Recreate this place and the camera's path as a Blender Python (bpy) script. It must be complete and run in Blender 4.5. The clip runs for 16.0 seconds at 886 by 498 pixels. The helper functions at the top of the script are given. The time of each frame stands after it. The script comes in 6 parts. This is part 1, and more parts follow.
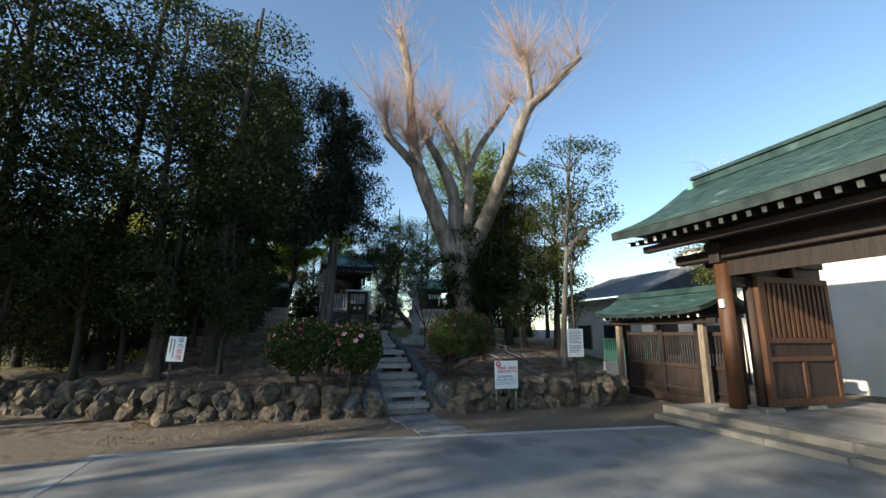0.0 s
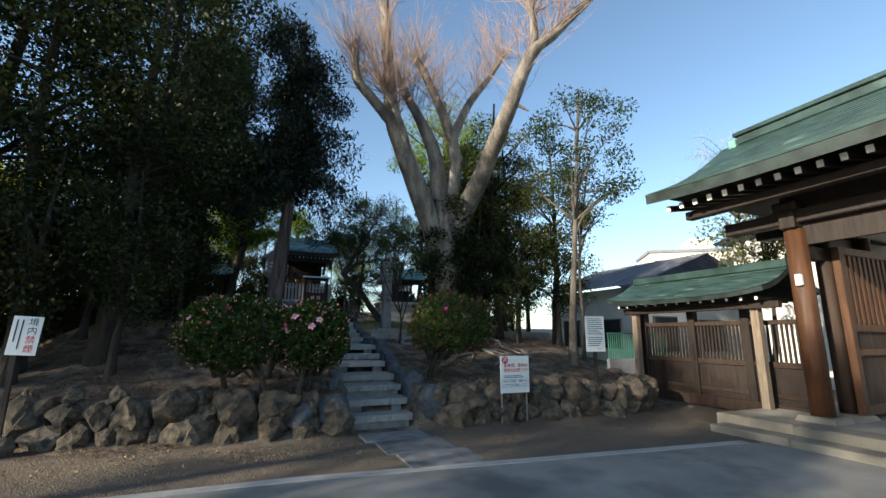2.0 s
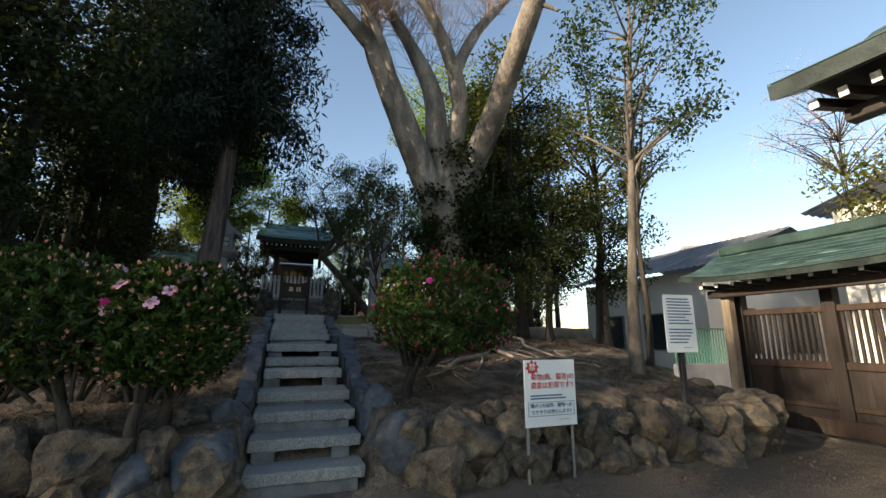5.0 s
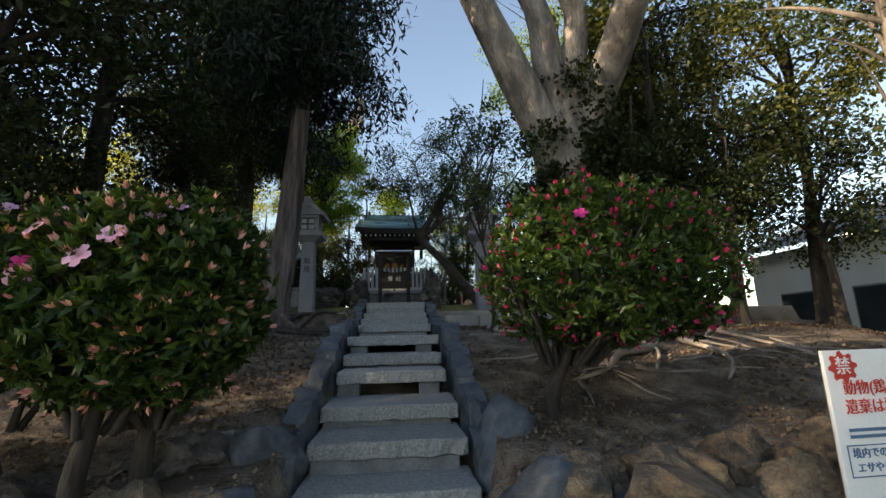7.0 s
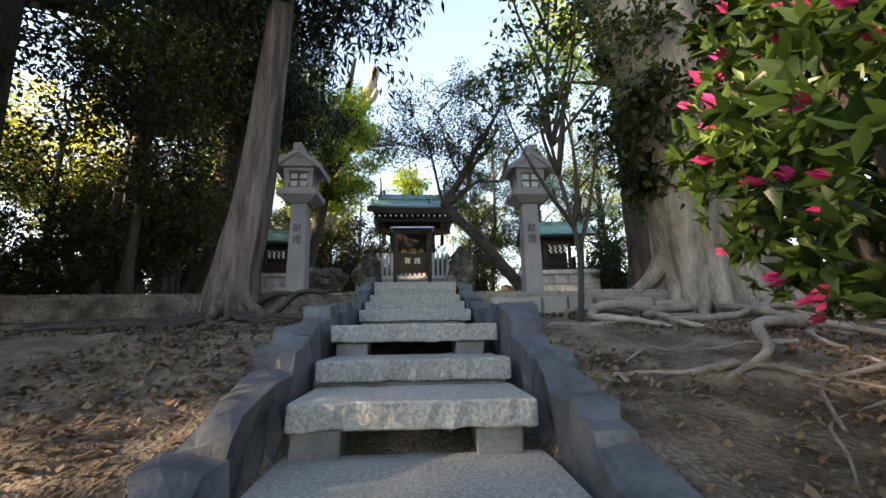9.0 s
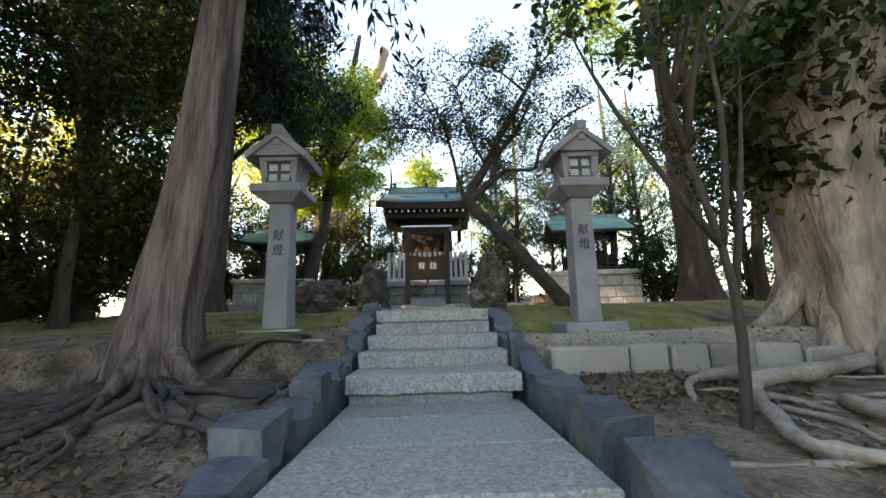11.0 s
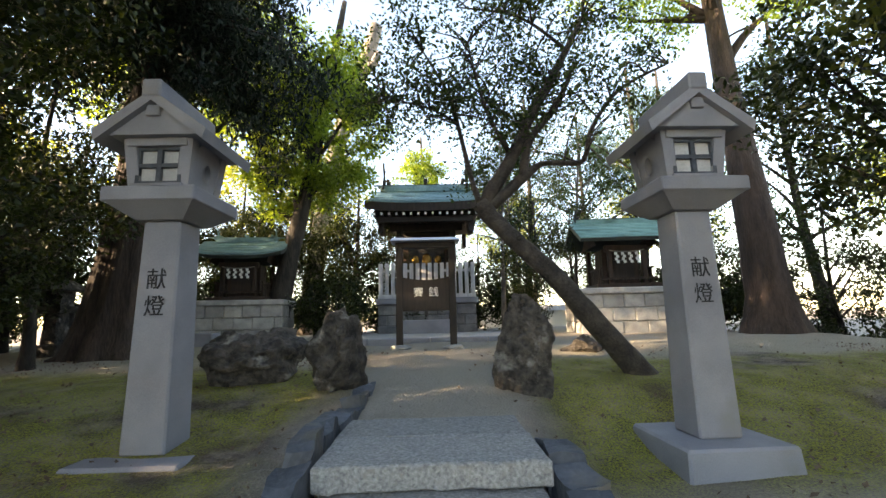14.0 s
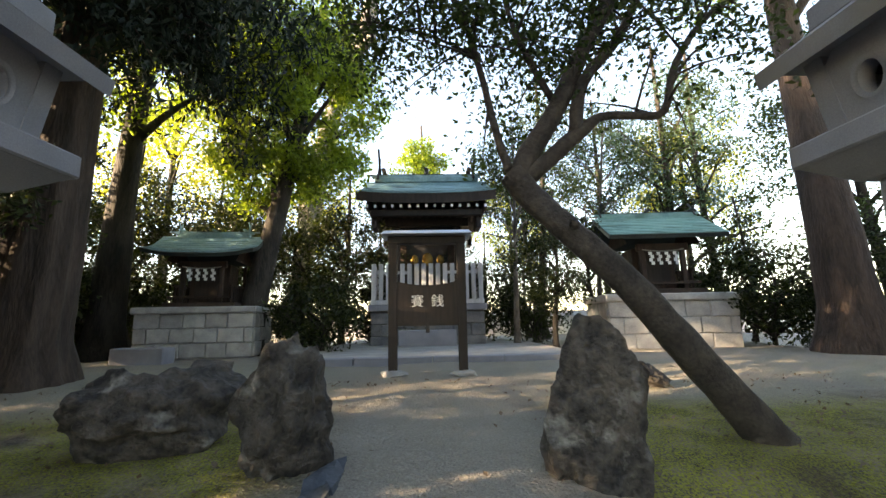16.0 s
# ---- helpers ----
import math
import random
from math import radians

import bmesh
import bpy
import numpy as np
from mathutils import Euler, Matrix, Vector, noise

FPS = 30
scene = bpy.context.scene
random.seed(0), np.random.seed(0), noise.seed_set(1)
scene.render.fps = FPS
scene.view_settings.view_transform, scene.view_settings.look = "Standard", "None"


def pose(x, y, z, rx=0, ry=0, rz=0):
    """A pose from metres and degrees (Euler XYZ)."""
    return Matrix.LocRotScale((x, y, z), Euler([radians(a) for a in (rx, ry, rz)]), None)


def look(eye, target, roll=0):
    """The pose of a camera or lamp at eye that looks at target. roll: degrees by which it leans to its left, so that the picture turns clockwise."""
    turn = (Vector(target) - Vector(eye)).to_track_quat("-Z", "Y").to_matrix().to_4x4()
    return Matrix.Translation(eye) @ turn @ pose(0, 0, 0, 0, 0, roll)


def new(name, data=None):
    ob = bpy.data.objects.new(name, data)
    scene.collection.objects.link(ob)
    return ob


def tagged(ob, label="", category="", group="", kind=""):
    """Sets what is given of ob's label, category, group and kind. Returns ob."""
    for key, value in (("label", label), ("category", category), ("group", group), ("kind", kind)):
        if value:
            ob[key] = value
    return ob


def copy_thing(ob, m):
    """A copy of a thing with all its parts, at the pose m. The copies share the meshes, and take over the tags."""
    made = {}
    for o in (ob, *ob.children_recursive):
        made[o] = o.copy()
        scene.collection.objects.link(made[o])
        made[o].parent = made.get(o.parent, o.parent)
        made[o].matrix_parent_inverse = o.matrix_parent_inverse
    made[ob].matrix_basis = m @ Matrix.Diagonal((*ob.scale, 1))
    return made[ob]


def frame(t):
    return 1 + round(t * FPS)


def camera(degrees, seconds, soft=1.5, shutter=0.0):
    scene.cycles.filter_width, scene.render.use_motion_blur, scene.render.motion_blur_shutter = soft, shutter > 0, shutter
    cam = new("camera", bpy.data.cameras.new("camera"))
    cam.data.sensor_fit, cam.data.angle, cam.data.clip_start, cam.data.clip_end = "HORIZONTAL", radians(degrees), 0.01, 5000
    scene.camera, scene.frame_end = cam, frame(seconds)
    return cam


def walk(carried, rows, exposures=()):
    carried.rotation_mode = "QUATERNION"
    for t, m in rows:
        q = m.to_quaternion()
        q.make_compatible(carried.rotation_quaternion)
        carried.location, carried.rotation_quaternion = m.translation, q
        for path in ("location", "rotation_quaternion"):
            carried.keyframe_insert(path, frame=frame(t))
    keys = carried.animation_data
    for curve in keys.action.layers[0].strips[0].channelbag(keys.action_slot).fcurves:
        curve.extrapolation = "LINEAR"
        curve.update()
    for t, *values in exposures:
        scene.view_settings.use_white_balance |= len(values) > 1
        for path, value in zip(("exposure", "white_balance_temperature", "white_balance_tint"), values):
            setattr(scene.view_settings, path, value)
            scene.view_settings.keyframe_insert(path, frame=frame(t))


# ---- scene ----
cam = camera(92.0, 16.0)
PATH = [
    (0, (-2.597, -10.974, 1.951), (-1.995, -9.105, 2.335), 0.3),
    (0.5, (-2.565, -10.192, 1.911), (-1.927, -8.335, 2.291), 0.2),
    (1, (-2.477, -9.434, 1.834), (-1.792, -7.594, 2.216), 0.4),
    (1.5, (-2.378, -8.662, 1.728), (-1.666, -6.835, 2.118), 0.4),
    (2, (-2.196, -7.955, 1.626), (-1.43, -6.15, 2.021), 0.5),
    (2.5, (-2.004, -7.258, 1.577), (-1.218, -5.461, 1.971), 0.6),
    (3, (-1.747, -6.646, 1.525), (-0.906, -4.876, 1.925), 0.8),
    (3.2, (-1.635, -6.428, 1.518), (-0.793, -4.659, 1.923), 0.8),
    (5.3, (-0.101, -4.395, 1.415), (0.487, -2.528, 1.826), -0.2),
    (5.5, (-0.018, -4.168, 1.389), (0.515, -2.283, 1.794), -0.5),
    (6, (0.11, -3.639, 1.406), (0.579, -1.734, 1.794), -1.0),
    (6.5, (0.13, -3.029, 1.365), (0.434, -1.093, 1.762), -1.2),
    (7, (0.11, -2.488, 1.355), (0.312, -0.539, 1.752), -1.4),
    (7.5, (0.023, -1.924, 1.339), (0.151, 0.033, 1.733), -1.3),
    (8, (0.014, -1.319, 1.331), (0.137, 0.638, 1.726), -1.3),
    (8.5, (0.029, -0.681, 1.302), (0.153, 1.276, 1.693), -1.2),
    (9, (0.042, -0.017, 1.309), (0.167, 1.942, 1.694), -0.9),
    (9.5, (0.014, 0.508, 1.427), (0.112, 2.47, 1.804), -1.2),
    (9.7, (-0.003, 0.647, 1.5), (0.07, 2.613, 1.862), -1.4),
    (10.4, (0.01, 1.12, 1.70), (0.075, 3.09, 2.05), -1.4),
    (11.2, (0.03, 1.69, 1.92), (0.085, 3.66, 2.265), -1.45),
    (12, (0.041, 2.281, 2.149), (0.092, 4.251, 2.489), -1.5),
    (12.5, (0.065, 2.717, 2.294), (0.079, 4.687, 2.641), -1.0),
    (13, (0.11, 3.076, 2.441), (0.159, 5.047, 2.778), -1.4),
    (13.5, (0.069, 3.454, 2.531), (0.127, 5.425, 2.863), -1.3),
    (14, (0.042, 3.809, 2.685), (0.098, 5.782, 3.009), -1.4),
    (14.5, (0.063, 4.204, 2.725), (0.121, 6.178, 3.045), -1.3),
    (15, (0.036, 4.62, 2.775), (0.082, 6.594, 3.093), -1.0),
    (15.5, (0.043, 5.032, 2.805), (0.1, 7.004, 3.133), -1.0),
    (16, (-0.009, 5.428, 2.89), (0.05, 7.4, 3.218), -1.1),
]
walk(cam, [(t, look(eye, target, roll)) for t, eye, target, roll in PATH],
     [(0.0, 1.05, 6400, 5), (3.0, 1.1, 6500, 5), (5.5, 1.25, 7600, 10), (7.0, 1.6, 8000, 12), (8.0, 2.3, 8600, 14), (9.0, 2.8, 8700, 15), (9.5, 2.95, 8800, 15), (12.0, 3.05, 9000, 15), (16.0, 3.1, 9000, 15)])

# ---- world and sun ----
SUN_EL, SUN_FROM = radians(20), Vector((-1.0, -0.24, 0)).normalized()
world = bpy.data.worlds.new("sky")
scene.world = world
world.use_nodes = True
sky = world.node_tree.nodes.new("ShaderNodeTexSky")
sky.sky_type = "NISHITA"
sky.sun_disc = False
sky.sun_elevation = SUN_EL
sky.sun_rotation = math.atan2(SUN_FROM.x, SUN_FROM.y)
sky.air_density, sky.dust_density, sky.ozone_density = 1.0, 0.3, 1.6
back = world.node_tree.nodes["Background"]
back.inputs["Strength"].default_value = 0.125
world.node_tree.links.new(sky.outputs[0], back.inputs["Color"])
sun = new("sun", bpy.data.lights.new("sun", "SUN"))
sun.data.energy, sun.data.angle, sun.data.color = 5.0, radians(0.6), (1.0, 0.86, 0.68)
sun.matrix_world = look(SUN_FROM * 40 + Vector((0, 0, 40 * math.tan(SUN_EL))), (0, 0, 0))


# ---- materials ----
def mat(name, c1, c2, scale=6.0, rough=0.8, bump=0.3, fine=60.0, metal=0.0, c3=None, c3_at=0.62, stretch=(1, 1, 1), vary=0.12, spec=0.4, coord="Object", dist=0.02):
    m = bpy.data.materials.new(name)
    m.use_nodes = True
    n, l = m.node_tree.nodes, m.node_tree.links
    b = n["Principled BSDF"]
    tc = n.new("ShaderNodeTexCoord")
    mp = n.new("ShaderNodeMapping")
    mp.inputs["Scale"].default_value = stretch
    l.new(tc.outputs[coord], mp.inputs[0])
    info = n.new("ShaderNodeObjectInfo")
    big = n.new("ShaderNodeTexNoise")
    big.noise_dimensions = "4D"
    big.inputs["Scale"].default_value = scale
    big.inputs["Detail"].default_value = 5
    small = n.new("ShaderNodeTexNoise")
    small.inputs["Scale"].default_value = fine
    small.inputs["Detail"].default_value = 4
    wmul = n.new("ShaderNodeMath")
    wmul.operation = "MULTIPLY"
    wmul.inputs[1].default_value = 37.0
    l.new(info.outputs["Random"], wmul.inputs[0])
    l.new(wmul.outputs[0], big.inputs["W"])
    for t in (big, small):
        l.new(mp.outputs[0], t.inputs["Vector"])
    ramp = n.new("ShaderNodeValToRGB")
    ramp.color_ramp.elements[0].position, ramp.color_ramp.elements[1].position = 0.35, 0.65
    ramp.color_ramp.elements[0].color, ramp.color_ramp.elements[1].color = (*c1, 1), (*c2, 1)
    add = n.new("ShaderNodeMath")
    add.operation = "MULTIPLY_ADD"
    add.inputs[1].default_value = 0.45
    sub = n.new("ShaderNodeMath")
    sub.operation = "MULTIPLY_ADD"
    sub.inputs[1].default_value, sub.inputs[2].default_value = 0.9, -0.175
    l.new(small.outputs[0], add.inputs[0])
    l.new(big.outputs[0], sub.inputs[0])
    l.new(sub.outputs[0], add.inputs[2])
    l.new(add.outputs[0], ramp.inputs[0])
    col = ramp.outputs[0]
    if c3:
        spots = n.new("ShaderNodeTexNoise")
        spots.noise_dimensions = "4D"
        spots.inputs["Scale"].default_value = scale * 0.6
        spots.inputs["Detail"].default_value = 6
        l.new(mp.outputs[0], spots.inputs["Vector"])
        l.new(wmul.outputs[0], spots.inputs["W"])
        r2 = n.new("ShaderNodeValToRGB")
        r2.color_ramp.elements[0].position, r2.color_ramp.elements[1].position = c3_at - 0.06, c3_at + 0.06
        l.new(spots.outputs[0], r2.inputs[0])
        mx = n.new("ShaderNodeMix")
        mx.data_type = "RGBA"
        l.new(r2.outputs[0], mx.inputs[0])
        l.new(col, mx.inputs[6])
        mx.inputs[7].default_value = (*c3, 1)
        col = mx.outputs[2]
    hsv = n.new("ShaderNodeHueSaturation")
    val = n.new("ShaderNodeMapRange")
    val.inputs["To Min"].default_value, val.inputs["To Max"].default_value = 1 - vary, 1 + vary
    l.new(info.outputs["Random"], val.inputs[0])
    l.new(val.outputs[0], hsv.inputs["Value"])
    l.new(col, hsv.inputs["Color"])
    l.new(hsv.outputs[0], b.inputs["Base Color"])
    b.inputs["Roughness"].default_value = rough
    b.inputs["Metallic"].default_value = metal
    b.inputs["Specular IOR Level"].default_value = spec
    if bump:
        bp = n.new("ShaderNodeBump")
        bp.inputs["Strength"].default_value = bump
        bp.inputs["Distance"].default_value = dist
        l.new(add.outputs[0], bp.inputs["Height"])
        l.new(bp.outputs[0], b.inputs["Normal"])
    return m


def leaf_mat(name, c1, c2, glow=0.45, rough=0.45):
    """Leaves: a random green for each leaf, and light that shines through."""
    m = bpy.data.materials.new(name)
    m.use_nodes = True
    n, l = m.node_tree.nodes, m.node_tree.links
    b = n["Principled BSDF"]
    geo = n.new("ShaderNodeNewGeometry")
    ramp = n.new("ShaderNodeValToRGB")
    ramp.color_ramp.elements[0].color, ramp.color_ramp.elements[1].color = (*c1, 1), (*c2, 1)
    l.new(geo.outputs["Random Per Island"], ramp.inputs[0])
    l.new(ramp.outputs[0], b.inputs["Base Color"])
    b.inputs["Roughness"].default_value = rough
    b.inputs["Specular IOR Level"].default_value = 0.22
    tr = n.new("ShaderNodeBsdfTranslucent")
    bright = n.new("ShaderNodeMix")
    bright.data_type, bright.blend_type = "RGBA", "MULTIPLY"
    bright.inputs[0].default_value = 1.0
    bright.inputs[7].default_value = (1.7, 1.6, 0.6, 1)
    l.new(ramp.outputs[0], bright.inputs[6])
    l.new(bright.outputs[2], tr.inputs["Color"])
    mix = n.new("ShaderNodeMixShader")
    mix.inputs[0].default_value = glow
    l.new(b.outputs[0], mix.inputs[1])
    l.new(tr.outputs[0], mix.inputs[2])
    l.new(mix.outputs[0], n["Material Output"].inputs[0])
    return m


M = dict(
    concrete=mat("concrete", (0.175, 0.166, 0.152), (0.265, 0.252, 0.23), 1.2, 0.85, 0.15, 90, c3=(0.115, 0.11, 0.105), c3_at=0.58),
    strip=mat("pale_concrete", (0.28, 0.27, 0.26), (0.38, 0.37, 0.345), 3, 0.85, 0.15, 90),
    plinth=mat("plinth_stone", (0.14, 0.128, 0.108), (0.225, 0.208, 0.175), 2, 0.8, 0.2, 70, c3=(0.25, 0.23, 0.18)),
    granite=mat("step_granite", (0.155, 0.158, 0.16), (0.36, 0.36, 0.35), 60, 0.8, 0.9, 240, c3=(0.24, 0.235, 0.22), c3_at=0.6, dist=0.012),
    slate=mat("slate", (0.036, 0.045, 0.058), (0.085, 0.098, 0.118), 4, 0.6, 0.6, 35, c3=(0.13, 0.12, 0.10), c3_at=0.64),
    boulder=mat("boulder", (0.036, 0.033, 0.031), (0.17, 0.128, 0.085), 2.6, 0.75, 1.0, 18, c3=(0.026, 0.026, 0.026), c3_at=0.6, vary=0.35, dist=0.04),
    rock=mat("garden_rock", (0.018, 0.017, 0.017), (0.092, 0.08, 0.07), 8, 0.85, 1.0, 26, c3=(0.26, 0.255, 0.24), c3_at=0.66, dist=0.09),
    lantern=mat("lantern_granite", (0.185, 0.19, 0.218), (0.25, 0.255, 0.285), 3, 0.75, 0.12, 160, c3=(0.20, 0.195, 0.19), c3_at=0.64, vary=0.03),
    ashlar=mat("ashlar", (0.26, 0.26, 0.255), (0.42, 0.41, 0.39), 6, 0.85, 0.6, 70, vary=0.16),
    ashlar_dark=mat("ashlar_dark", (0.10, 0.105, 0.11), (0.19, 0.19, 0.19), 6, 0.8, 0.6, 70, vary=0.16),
    inkwell=mat("carved_ink", (0.015, 0.018, 0.022), (0.03, 0.03, 0.035), 5, 0.8, 0.1),
    bark_pale=mat("pale_bark", (0.115, 0.10, 0.088), (0.30, 0.262, 0.222), 5, 0.9, 1.0, 30, c3=(0.10, 0.09, 0.08), c3_at=0.58, stretch=(1, 1, 0.3), dist=0.06),
    bark_brown=mat("brown_bark", (0.022, 0.015, 0.012), (0.062, 0.042, 0.033), 6, 0.9, 1.0, 35, stretch=(1, 1, 0.2), dist=0.05),
    pane_grey=mat("dusty_pane", (0.36, 0.37, 0.38), (0.50, 0.51, 0.52), 6, 0.7, 0.0),
    bark_grey=mat("grey_bark", (0.06, 0.052, 0.046), (0.165, 0.142, 0.12), 6, 0.9, 0.8, 35, c3=(0.04, 0.036, 0.03), c3_at=0.6, stretch=(1, 1, 0.3), dist=0.03),
    bark_dark=mat("dark_bark", (0.018, 0.015, 0.013), (0.05, 0.042, 0.035), 6, 0.9, 1.0, 30, stretch=(1, 1, 0.25), dist=0.05),
    bark_cedar=mat("cedar_bark", (0.040, 0.031, 0.030), (0.155, 0.122, 0.115), 16, 0.9, 1.0, 60, stretch=(1, 1, 0.07), dist=0.06),
    bark_lean=mat("smooth_dark_bark", (0.020, 0.017, 0.016), (0.062, 0.052, 0.045), 7, 0.85, 0.9, 40, c3=(0.13, 0.115, 0.10), c3_at=0.68, dist=0.03),
    twig=mat("twig", (0.20, 0.13, 0.10), (0.30, 0.21, 0.16), 4, 0.9, 0.0),
    wood_dark=mat("dark_wood", (0.010, 0.0065, 0.006), (0.026, 0.017, 0.014), 4, 0.6, 0.3, 50, stretch=(6, 6, 0.6)),
    wood=mat("brown_wood", (0.040, 0.016, 0.007), (0.085, 0.036, 0.016), 3, 0.6, 0.3, 45, stretch=(6, 6, 0.5)),
    wood_red=mat("weathered_brown_wood", (0.017, 0.010, 0.007), (0.044, 0.025, 0.017), 3, 0.75, 0.3, 45, stretch=(5, 5, 0.5)),
    wood_tan=mat("weathered_tan_wood", (0.13, 0.10, 0.075), (0.25, 0.20, 0.155), 5, 0.85, 0.4, 60, stretch=(6, 6, 0.5)),
    slab=mat("grey_slab", (0.105, 0.11, 0.115), (0.185, 0.19, 0.195), 5, 0.8, 0.4, 120, c3=(0.08, 0.08, 0.078), c3_at=0.6),
    wood_grey=mat("grey_wood", (0.34, 0.335, 0.34), (0.50, 0.495, 0.50), 5, 0.85, 0.3, 60, stretch=(5, 5, 0.5)),
    copper=mat("green_copper", (0.085, 0.175, 0.19), (0.19, 0.32, 0.35), 2.2, 0.55, 0.15, 30, metal=0.15, c3=(0.05, 0.08, 0.08), c3_at=0.62),
    copper_dark=mat("dark_green_copper", (0.012, 0.030, 0.029), (0.042, 0.082, 0.079), 2.2, 0.5, 0.15, 30, metal=0.15, c3=(0.13, 0.22, 0.20), c3_at=0.66),
    copper_pale=mat("pale_green_copper", (0.12, 0.28, 0.26), (0.21, 0.38, 0.355), 2.5, 0.55, 0.15, 30, metal=0.15, c3=(0.09, 0.19, 0.17), c3_at=0.6),
    copper_edge=mat("dark_eave", (0.012, 0.018, 0.018), (0.035, 0.05, 0.048), 3, 0.5, 0.2, 40),
    steel=mat("zinc_cap", (0.28, 0.31, 0.36), (0.42, 0.45, 0.5), 2, 0.4, 0.05, metal=0.6),
    white=mat("white_paint", (0.72, 0.72, 0.70), (0.8, 0.8, 0.78), 2, 0.6, 0.05),
    plaster=mat("white_plaster", (0.62, 0.60, 0.56), (0.76, 0.74, 0.70), 0.8, 0.9, 0.1, 40, coord="Object"),
    tile=mat("grey_roof_tile", (0.25, 0.25, 0.27), (0.38, 0.38, 0.40), 1.2, 0.6, 0.2, 30),
    paper=mat("sign_board", (0.68, 0.71, 0.72), (0.76, 0.78, 0.79), 2, 0.5, 0.0, vary=0.02),
    red=mat("red_ink", (0.50, 0.04, 0.03), (0.55, 0.06, 0.04), 2, 0.6, 0.0),
    blue=mat("blue_ink", (0.05, 0.12, 0.22), (0.07, 0.15, 0.26), 2, 0.6, 0.0),
    black=mat("black_paint", (0.012, 0.012, 0.014), (0.025, 0.025, 0.028), 4, 0.6, 0.1),
    pole=mat("weathered_pole", (0.16, 0.15, 0.14), (0.26, 0.25, 0.23), 4, 0.8, 0.2),
    glass_dark=mat("dark_window", (0.02, 0.025, 0.03), (0.035, 0.04, 0.045), 2, 0.1, 0.0, spec=0.6),
    green_metal=mat("green_fence", (0.05, 0.17, 0.13), (0.08, 0.23, 0.17), 2, 0.5, 0.0),
    blue_plastic=mat("blue_plastic", (0.02, 0.13, 0.35), (0.03, 0.17, 0.42), 2, 0.4, 0.0),
    gold=mat("gilt", (0.15, 0.085, 0.02), (0.25, 0.155, 0.04), 6, 0.35, 0.1, metal=0.7),
    root=mat("grey_root", (0.15, 0.13, 0.115), (0.29, 0.255, 0.22), 5, 0.9, 0.6, 40, dist=0.03),
    litter=mat("dry_leaf", (0.10, 0.065, 0.04), (0.24, 0.17, 0.11), 2, 0.8, 0.0, coord="Generated"),
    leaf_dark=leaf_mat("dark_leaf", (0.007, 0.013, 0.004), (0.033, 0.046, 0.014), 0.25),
    leaf_mid=leaf_mat("green_leaf", (0.012, 0.026, 0.010), (0.05, 0.08, 0.03), 0.35),
    leaf_bright=leaf_mat("spring_leaf", (0.075, 0.125, 0.026), (0.22, 0.30, 0.065), 0.58),
    leaf_yellow=leaf_mat("yellow_green_leaf", (0.12, 0.16, 0.03), (0.36, 0.36, 0.07), 0.5),
    leaf_olive=leaf_mat("olive_leaf", (0.045, 0.06, 0.018), (0.16, 0.16, 0.05), 0.4),
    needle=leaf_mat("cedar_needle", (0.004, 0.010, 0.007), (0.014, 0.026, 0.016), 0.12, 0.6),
    needle_blue=leaf_mat("blue_needle", (0.03, 0.07, 0.06), (0.09, 0.15, 0.12), 0.3, 0.6),
    azalea=leaf_mat("azalea_leaf", (0.008, 0.024, 0.007), (0.066, 0.112, 0.026), 0.3, 0.35),
    petal=leaf_mat("pale_pink_petal", (0.68, 0.27, 0.46), (0.80, 0.48, 0.64), 0.35, 0.6),
    petal_red=leaf_mat("magenta_petal", (0.55, 0.03, 0.25), (0.70, 0.06, 0.34), 0.35, 0.6),
    bud=leaf_mat("pink_bud", (0.50, 0.17, 0.18), (0.72, 0.42, 0.38), 0.2, 0.6),
    bud_red=leaf_mat("red_bud", (0.30, 0.025, 0.07), (0.52, 0.04, 0.20), 0.2, 0.6),
    blossom=leaf_mat("cherry_blossom", (0.62, 0.42, 0.46), (0.78, 0.60, 0.62), 0.4, 0.7),
)


# ---- building helpers ----
def mesh_of(name, bm, material, smooth=False):
    me = bpy.data.meshes.new(name)
    bm.to_mesh(me)
    bm.free()
    me.materials.append(material)
    if smooth:
        me.polygons.foreach_set("use_smooth", [True] * len(me.polygons))
    return me


def part(name, bm, material, parent=None, label="", smooth=False, at=None):
    ob = new(name, mesh_of(name, bm, material, smooth) if isinstance(bm, bmesh.types.BMesh) else bm)
    ob.parent = parent
    if at is not None:
        ob.matrix_basis = at
    if label:
        ob["label"] = label
    return ob


def thing(name, loc, label, category, group="", rz=0):
    ob = new(name)
    ob.matrix_basis = pose(*loc, 0, 0, rz)
    return tagged(ob, label, category, group)


def bx(bm, x0, x1, y0, y1, z0, z1, bev=0.0, wob=0.0, rnd=None):
    """A box with bevelled edges; wob shifts its corners a little, as on hewn stone."""
    ret = bmesh.ops.create_cube(bm, size=1.0)
    vs = ret["verts"]
    for v in vs:
        v.co = Vector((x0 + (v.co.x + 0.5) * (x1 - x0), y0 + (v.co.y + 0.5) * (y1 - y0), z0 + (v.co.z + 0.5) * (z1 - z0)))
        if wob:
            v.co += Vector([rnd.uniform(-wob, wob) for _ in range(3)])
    if bev:
        edges = {e for v in vs for e in v.link_edges}
        bmesh.ops.bevel(bm, geom=list(edges), offset=bev, segments=1, affect="EDGES")
    return bm


def box(*a, **k):
    return bx(bmesh.new(), *a, **k)


